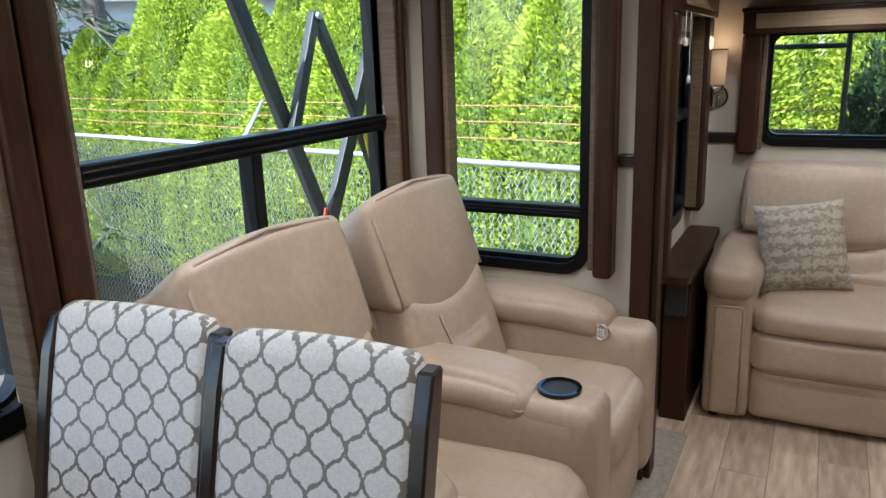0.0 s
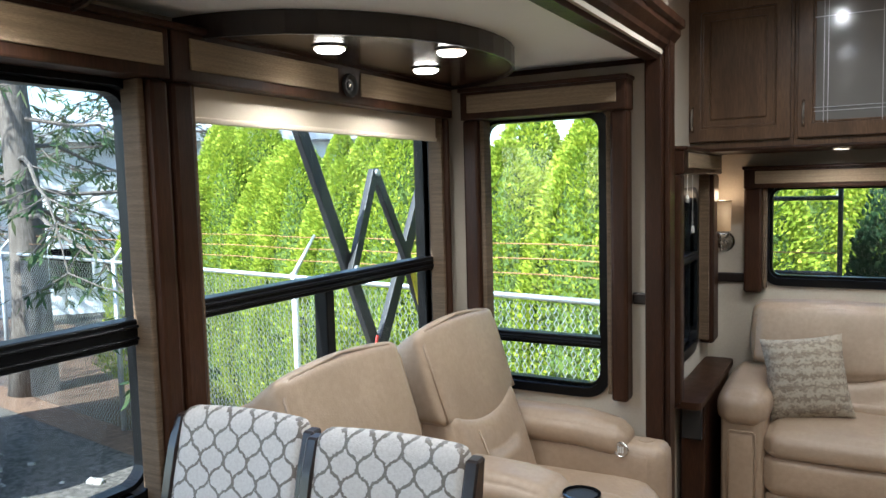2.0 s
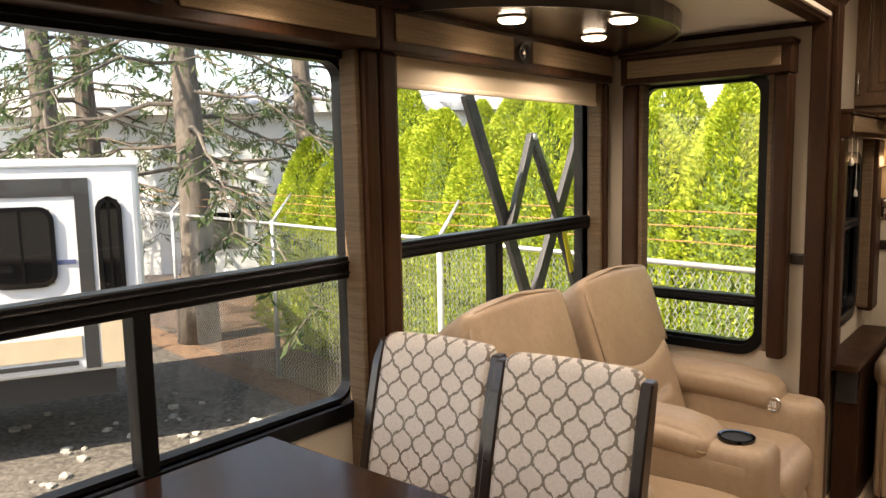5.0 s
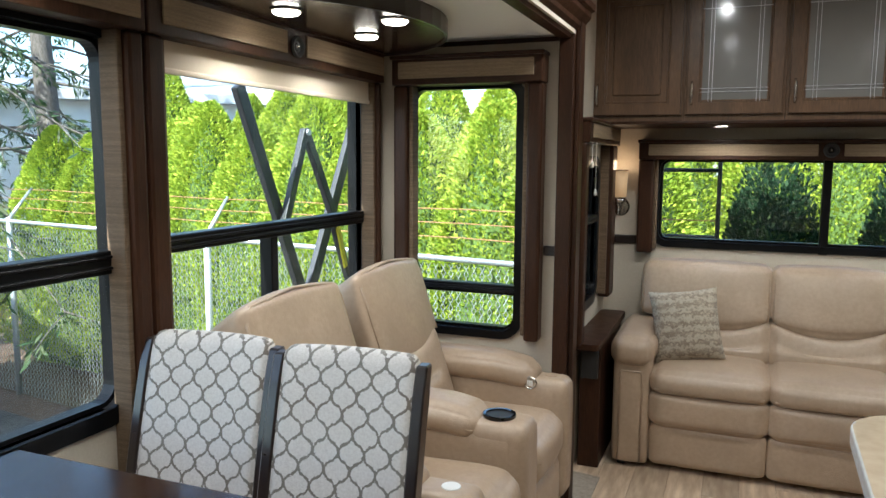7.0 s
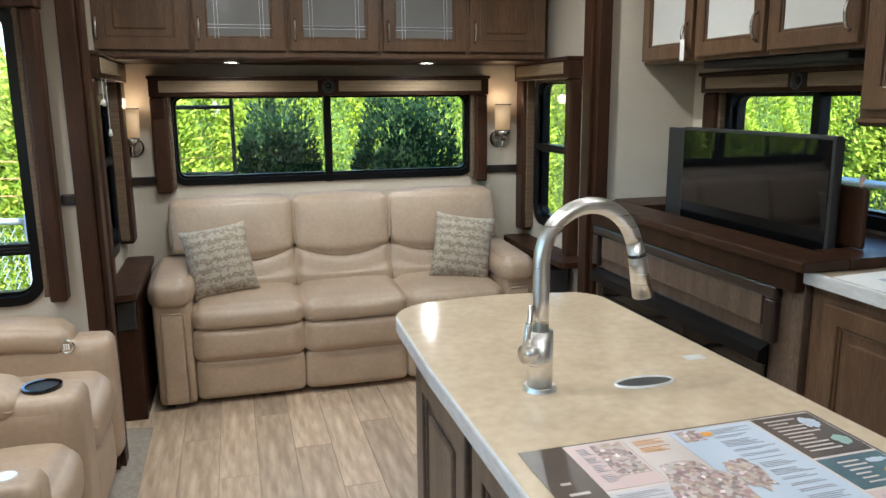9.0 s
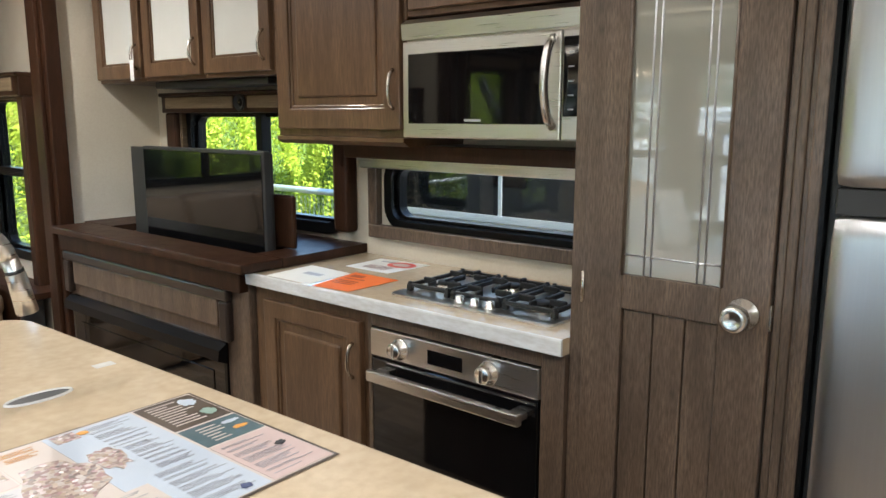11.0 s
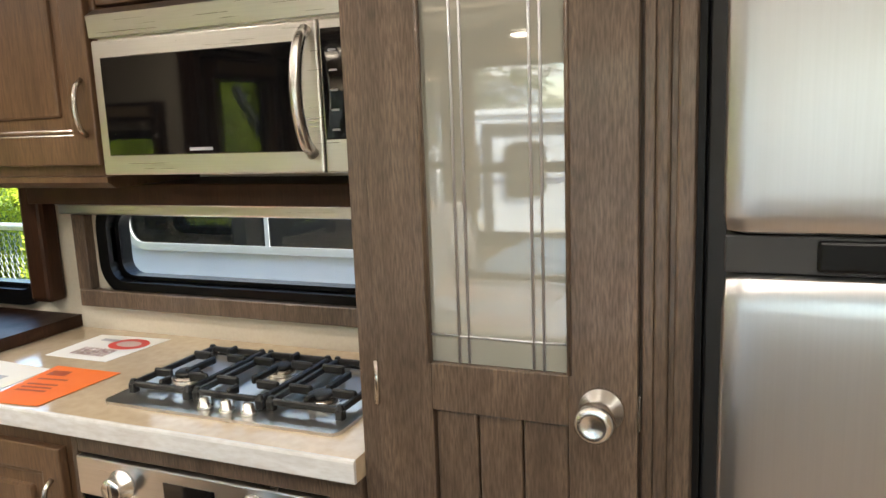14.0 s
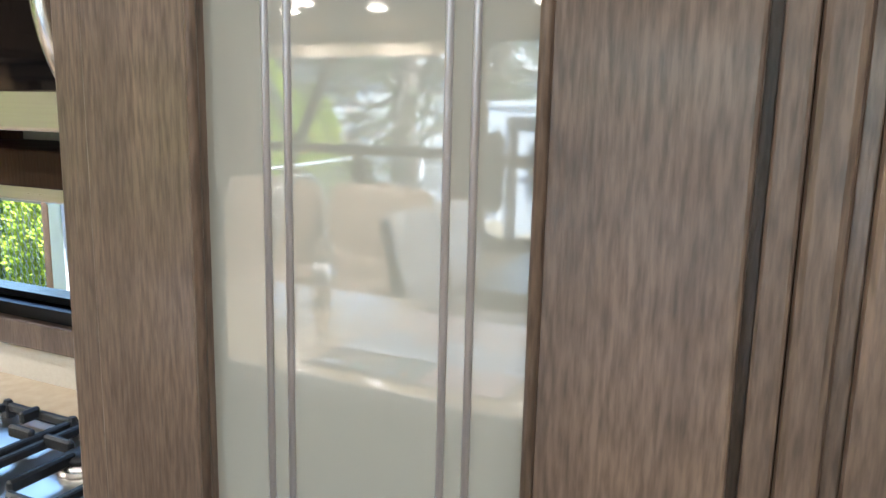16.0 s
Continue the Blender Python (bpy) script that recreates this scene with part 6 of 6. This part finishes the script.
for k in range(3):
    h, o = TOP + 0.12 + 0.095 * k, 0.11 + 0.09 * k
    w = part("barbed_wire", tube([fpt(L * j / 20, h - 0.01 * (j % 2), o) for j in range(21)], 0.0035, 5), RUST, fence, "rusty barbed wire")
# woven wires: each zigzags from the ground to the rail
verts, faces = [], []
pitch = 0.062
start = max(0.0, L - 13.0)
rows = int((TOP - 0.04) / pitch)
for i in range(int((L - start) / pitch)):
    for sgn in (1,):
        pts = []
        for j in range(rows + 1):
            s = start + i * pitch + (pitch * 0.52 if j % 2 else -pitch * 0.02)
            pts.append(Vector(fpt(s, 0.03 + j * pitch, 0.004 * (1 if j % 2 else -1))))
        for p, q in zip(pts, pts[1:]):
            d = (q - p).normalized()
            u, v = d.cross(Vector((0, 1, 0))).normalized() * 0.0028, Vector((0, 0.0028, 0))
            k = len(verts)
            for c in (p, q):
                verts += [c + u, c - u * 0.5 + v, c - u * 0.5 - v]
            faces += [(k, k + 1, k + 4, k + 3), (k + 1, k + 2, k + 5, k + 4), (k + 2, k, k + 3, k + 5)]
        # the other way, so that diamonds close
        pts = []
        for j in range(rows + 1):
            s = start + i * pitch + (-pitch * 0.02 if j % 2 else pitch * 0.52) + pitch * 0.5 - pitch * 0.5
            pts.append(Vector(fpt(s + pitch * 0.0, 0.03 + j * pitch, 0.004 * (-1 if j % 2 else 1))))
        for p, q in zip(pts, pts[1:]):
            d = (q - p).normalized()
            u, v = d.cross(Vector((0, 1, 0))).normalized() * 0.0028, Vector((0, 0.0028, 0))
            k = len(verts)
            for c in (p, q):
                verts += [c + u, c - u * 0.5 + v, c - u * 0.5 - v]
            faces += [(k, k + 1, k + 4, k + 3), (k + 1, k + 2, k + 5, k + 4), (k + 2, k, k + 3, k + 5)]
me = bpy.data.meshes.new("wire_mesh")
me.from_pydata([tuple(v) for v in verts], [], faces)
me.materials.append(WIRE)
wm = new("wire_mesh", me)
wm.parent = fence
wm.matrix_parent_inverse = Matrix.Translation(-fence.location)
tagged(wm, "woven diamond wire mesh", kind="stuff")

# a short side fence seen past the television
f2 = thing("chain_link_fence", "short galvanised chain-link fence beside the hedge", "fence", (5.9, 4.5, GZ))
part("top_rail", smooth(tube([(5.9, 3.0, 0.74), (5.9, 7.0, 0.74)], 0.03, 10)), GALV, f2)
for y in (3.9, 6.0):
    part("post", smooth(tube([(5.9, y, GZ), (5.9, y, 0.76)], 0.03, 10)), GALV, f2)
part("warning_post", smooth(tube([(5.88, 4.62, GZ), (5.88, 4.62, 0.8)], 0.022, 8)), RUST, f2, "rusty orange stake")
verts, faces = [], []
for i in range(64):
    for ph in (0, 1):
        pts = [Vector((5.9, 3.0 + i * pitch + (pitch * 0.52 if (j + ph) % 2 else -pitch * 0.02), GZ + 0.03 + j * pitch)) for j in range(31)]
        for p, q in zip(pts, pts[1:]):
            d = (q - p).normalized()
            u, v = d.cross(Vector((1, 0, 0))).normalized() * 0.0028, Vector((0.0028, 0, 0))
            k = len(verts)
            for c in (p, q):
                verts += [c + u, c - u * 0.5 + v, c - u * 0.5 - v]
            faces += [(k, k + 1, k + 4, k + 3), (k + 1, k + 2, k + 5, k + 4), (k + 2, k, k + 3, k + 5)]
me = bpy.data.meshes.new("wire_mesh")
me.from_pydata([tuple(v) for v in verts], [], faces)
me.materials.append(WIRE)
wm = new("wire_mesh", me)
wm.parent = f2
wm.matrix_parent_inverse = Matrix.Translation(-f2.location)
tagged(wm, "woven diamond wire mesh", kind="stuff")


# ---- awning struts outside the window ----
def strut(parent, name, p, q, w=0.04, d=0.03, m=None):
    p, q = Vector(p), Vector(q)
    ln = (q - p).length
    b_ = box(-d / 2, d / 2, -w / 2, w / 2, 0, ln, 0.004)
    ax = (q - p).normalized()
    rot = Vector((0, 0, 1)).rotation_difference(ax).to_matrix().to_4x4()
    bmesh.ops.transform(b_, matrix=Matrix.Translation(p) @ rot, verts=b_.verts[:])
    return part(name, b_, m or STRUTPAINT, parent)


aw = thing("scissor_strut", "folded black scissor struts outside the window", "strut", (-0.6, 2.9, 1.2))
SX = -0.6
strut(aw, "long_arm", (SX, 2.55, 1.72), (SX, 3.085, 0.62), 0.062)
strut(aw, "short_arm", (SX + 0.03, 3.005, 1.555), (SX + 0.03, 2.82, 1.12), 0.045)
strut(aw, "short_arm", (SX + 0.03, 3.005, 1.555), (SX + 0.03, 3.28, 1.10), 0.045)
strut(aw, "long_arm", (SX, 3.61, 1.74), (SX, 2.98, 0.62), 0.07)
strut(aw, "strap", (SX + 0.02, 3.32, 1.08), (SX + 0.02, 3.40, 0.86), 0.035, 0.01, YELLOW)
strut(aw, "red_tag", (SX + 0.05, 2.945, 0.77), (SX + 0.05, 2.965, 0.83), 0.018, 0.006, P_RED)
strut(aw, "lower_arm", (SX, 3.30, 1.12), (SX, 3.56, 0.60), 0.045)
for y, z in ((3.005, 1.545), (2.83, 1.14), (3.27, 1.12)):
    part("pivot_bolt", disc(SX + 0.045, y, z, 0.014, 0.012, "x", 12), GALV, aw)
part("wall_rail", box(-0.64, -0.56, 2.9, 3.1, 0.52, 0.64, 0.01), STRUTPAINT, aw)
part("mount_bar", box(-0.64, -0.215, 2.99, 3.05, 0.55, 0.60, 0.01), STRUTPAINT, aw)

# ladder on the rear wall
lad = thing("rear_ladder", "slim dark ladder on the trailer's rear wall", "ladder", (1.1, 4.26, 1.0))
for xx in (0.90, 1.218):
    part("rail", smooth(tube([(xx, 4.25, 0.2), (xx, 4.25, 2.2)], 0.012, 10)), STRUTPAINT, lad)
for z in (0.42, 0.72, 1.015, 1.375, 1.7, 2.0):
    part("rung", smooth(tube([(0.90, 4.25, z), (1.218, 4.25, z)], 0.011, 8)), STRUTPAINT, lad)
for z in (0.3, 2.1):
    part("bracket", box(1.2, 1.235, YR + 0.06, 4.25, z - 0.02, z + 0.02, 0.004), STRUTPAINT, lad)

# our own trailer's outer skin above and below
piece("trailer_roof", box(XL - 0.08, XK + 0.08, FRONT - 0.1, YR + 0.08, ZC + 0.06, ZC + 0.12), FIBRE, "white trailer roof", "roof", kind="structure")
piece("trailer_chassis", box(XL - 0.05, XK + 0.05, FRONT - 0.06, YR + 0.05, -0.5, -0.07), BLACKPLASTIC, "dark trailer chassis", "chassis", kind="structure")
for x, y in ((0.4, -2.0), (2.8, -2.0), (0.4, 3.6), (2.8, 3.6)):
    piece("trailer_jack", disc(x, y, GZ, 0.05, 0.72), GALV, "galvanised trailer jack on the ground", "jack", "trailer jacks")


# ---- other trailers ----
def trailer(label, m, length, width, z0, z1, windows, stripes):
    """A travel trailer whose seen side lies in local y = 0, from x = 0 to length; the body goes to y = width."""
    t = thing("travel_trailer", label, "trailer", (0, 0, 0))
    part("body", box(0, length, 0, width, z0, z1, 0.06, 3), FIBRE, t)
    part("roof_edge", box(-0.02, length + 0.02, -0.02, width + 0.02, z1 - 0.05, z1 + 0.03, 0.02), FIBRE, t)
    part("skirt", box(0.3, length - 0.3, 0.1, width - 0.1, z0 - 0.25, z0), BLACKPLASTIC, t)
    for nm, u0, u1, v0, v1, mt in stripes:
        part(nm, box(u0, u1, -0.012, 0.01, v0, v1, 0.002), mt, t)
    for u0, u1, v0, v1 in windows:
        w = part("window", ring(u0, u1, v0, v1, 0.04, 0.09, -0.03, 0.0, "y"), BLACK if z0 > -0.5 else GALV, t)
        part("pane", box(u0 - 0.01, u1 + 0.01, -0.02, -0.012, v0 - 0.01, v1 + 0.01), BLACKGLOSS, w)
        part("bar", box((u0 + u1) / 2 - 0.012, (u0 + u1) / 2 + 0.012, -0.026, -0.008, v0, v1), BLACK if z0 > -0.5 else GALV, w)
    for k in (0.4, 0.52):
        wh = part("wheel", disc(length * k, 0.1, GZ + 0.34, 0.34, 0.22, "y", 28, None, 0.03), BLACKPLASTIC, t)
        part("rim", disc(length * k, 0.085, GZ + 0.34, 0.19, 0.03, "y", 20), GALV, wh)
    t.matrix_world = m
    return t


trailer("white travel trailer with dark windows and beige stripes", pose(-7.95, -1.95, 0, 0, 0, 63), 6.2, 2.4, -0.4, 1.5,
        [(5.0, 5.45, 0.45, 1.08), (5.86, 6.0, 0.25, 1.15), (2.6, 3.9, 0.45, 1.05)],
        [("dark_band", 3.0, 5.72, 1.2, 1.36, BLACKPLASTIC), ("corner_strip", 5.66, 5.78, -0.36, 1.36, BLACKPLASTIC), ("beige_band", 0.05, 5.64, -0.25, -0.05, BEIGE), ("swoosh", 3.5, 5.6, -0.32, -0.28, BLACKPLASTIC), ("beige_band", 5.8, 6.15, -0.33, 0.1, BEIGE), ("blue_line", 4.2, 5.64, 0.6, 0.64, P_SLATE)])
trailer("white travel trailer with a grey framed window", pose(5.0, 3.40, 0, 0, 0, -90), 7.0, 2.4, -0.6, 2.3,
        [(0.24, 2.06, 0.83, 1.24), (3.0, 4.4, 0.8, 1.35)], [("corner_strip", -0.005, 0.09, -0.55, 2.25, GALV), ("silver_trim", 0.2, 6.8, 0.62, 0.64, GALV)])

# ---- white building ----
hs = thing("white_building", "long low white building with siding and a pale roof", "building", (-15, 12, GZ))
hm = pose(-19.5, 6.2, 0, 0, 0, 42)
wall = box(0, 16, 0, 6, GZ, 2.7)
for k in range(26):
    merge(wall, prism([(-0.012, GZ + 0.15 * k), (0.0, GZ + 0.15 * k + 0.15), (0.0, GZ + 0.15 * k)], 0, 16, "x"))
bmesh.ops.transform(wall, matrix=hm, verts=wall.verts[:])
part("wall", wall, SIDING, hs)
roof = prism([(-0.5, 2.65), (-0.5, 2.85), (3, 3.6), (6.5, 2.85), (6.5, 2.65)], -0.4, 16.4, "x")
bmesh.ops.transform(roof, matrix=hm, verts=roof.verts[:])
part("roof", roof, ROOFING, hs)
for u0, u1, v0, v1 in ((3.0, 4.0, -0.4, 0.6), (6.5, 7.4, -0.6, 0.3), (10.0, 11.0, 0.5, 1.6), (13.0, 14.2, 0.6, 1.7)):
    w = ring(u0, u1, v0, v1, 0.07, 0.005, -0.06, 0.02, "y", 1)
    bmesh.ops.transform(w, matrix=hm, verts=w.verts[:])
    w = part("window", w, FIBRE, hs)
    g = box(u0, u1, -0.03, -0.02, v0, v1)
    bmesh.ops.transform(g, matrix=hm, verts=g.verts[:])
    part("pane", g, BLACKGLOSS, w)


# ---- pines ----
def pine(x, y, r, h, seed, low=2.2):
    rng = random.Random(seed)
    t = thing("pine_tree", "tall pine with a rough trunk and drooping sparse branches", "tree", (x, y, GZ), "pines beyond the fence")
    part("trunk", smooth(tube([(x + 0.1 * math.sin(k), y, GZ + h * k / 8) for k in range(9)], [r * (1.25 if k == 0 else 1 - 0.09 * k) for k in range(9)], 14)), BARK, t)
    limbs = bmesh.new()
    tips = []
    for i in range(34):
        z = low + (h - low) * (i / 34) ** 1.2
        a = i * 2.4 + rng.uniform(-0.3, 0.3)
        ln = (h - z) * 0.28 + rng.uniform(0.9, 1.7)
        pts = [Vector((x, y, GZ + z))]
        for k in range(1, 7):
            f = k / 6
            pts.append(Vector((x + math.cos(a) * ln * f, y + math.sin(a) * ln * f, GZ + z - 0.35 * ln * f * f + 0.08 * math.sin(k * 2 + i))))
        merge(limbs, tube(pts, [0.035 * (1 - 0.14 * k) for k in range(7)], 5))
        for k in range(2, 7):
            for s in (-1, 1):
                a2 = a + s * rng.uniform(0.5, 1.1)
                q = [pts[k] + Vector((math.cos(a2), math.sin(a2), -0.25 - 0.25 * rng.random())) * (f2_ * rng.uniform(0.5, 0.8)) for f2_ in (0, 0.5, 1.0)]
                merge(limbs, tube(q, [0.012, 0.008, 0.004], 4))
                tips.append(q)
    part("limb_tangle", limbs, BARK, t)

    def at(g):
        q = g.choice(tips)
        f = g.uniform(0.05, 2.0)
        p = q[0].lerp(q[1], f) if f < 1 else q[1].lerp(q[2], f - 1)
        d = (q[2] - q[0]).normalized()
        return p + Vector((g.uniform(-0.05, 0.05), g.uniform(-0.05, 0.05), g.uniform(-0.08, 0.03))), d * 0.6 + Vector((g.uniform(-0.7, 0.7), g.uniform(-0.7, 0.7), g.uniform(-0.9, 0.3)))

    me = leaf_cloud("needles", rng, 9000, at, 0.17, 0.10)
    me.materials.append(NEEDLE)
    o = new("needles", me)
    o.parent = t
    o.matrix_parent_inverse = Matrix.Translation(-t.location)
    return t


pine(-8.6, 6.3, 0.26, 10.0, 1, 2.4)
pine(-14.0, 6.6, 0.3, 12.0, 2, 2.8)
pine(-15.6, 8.2, 0.28, 12.0, 3, 2.8)
pine(-11.5, 11.0, 0.28, 11.0, 4, 2.6)

# stones near the trailer
random.seed(9)
stones = bmesh.new()
for k in range(260):
    x, y = random.uniform(-7, -1.5), random.uniform(-1.0, 4.6)
    s = random.uniform(0.02, 0.07)
    q = bmesh.new()
    bmesh.ops.create_icosphere(q, subdivisions=1, radius=s)
    for v in q.verts:
        v.co *= random.uniform(0.75, 1.2)
        v.co.z *= 0.6
    merge(stones, q, Matrix.Translation((x, y, GZ + s * 0.2)))
PEBBLE = mat("pale_pebbles", (0.34, 0.32, 0.29), (0.2, 0.185, 0.17), 3.0, rough=0.9)
piece("pebbles", stones, PEBBLE, "pale pebbles scattered on the shade-darkened soil", "stones", kind="stuff")
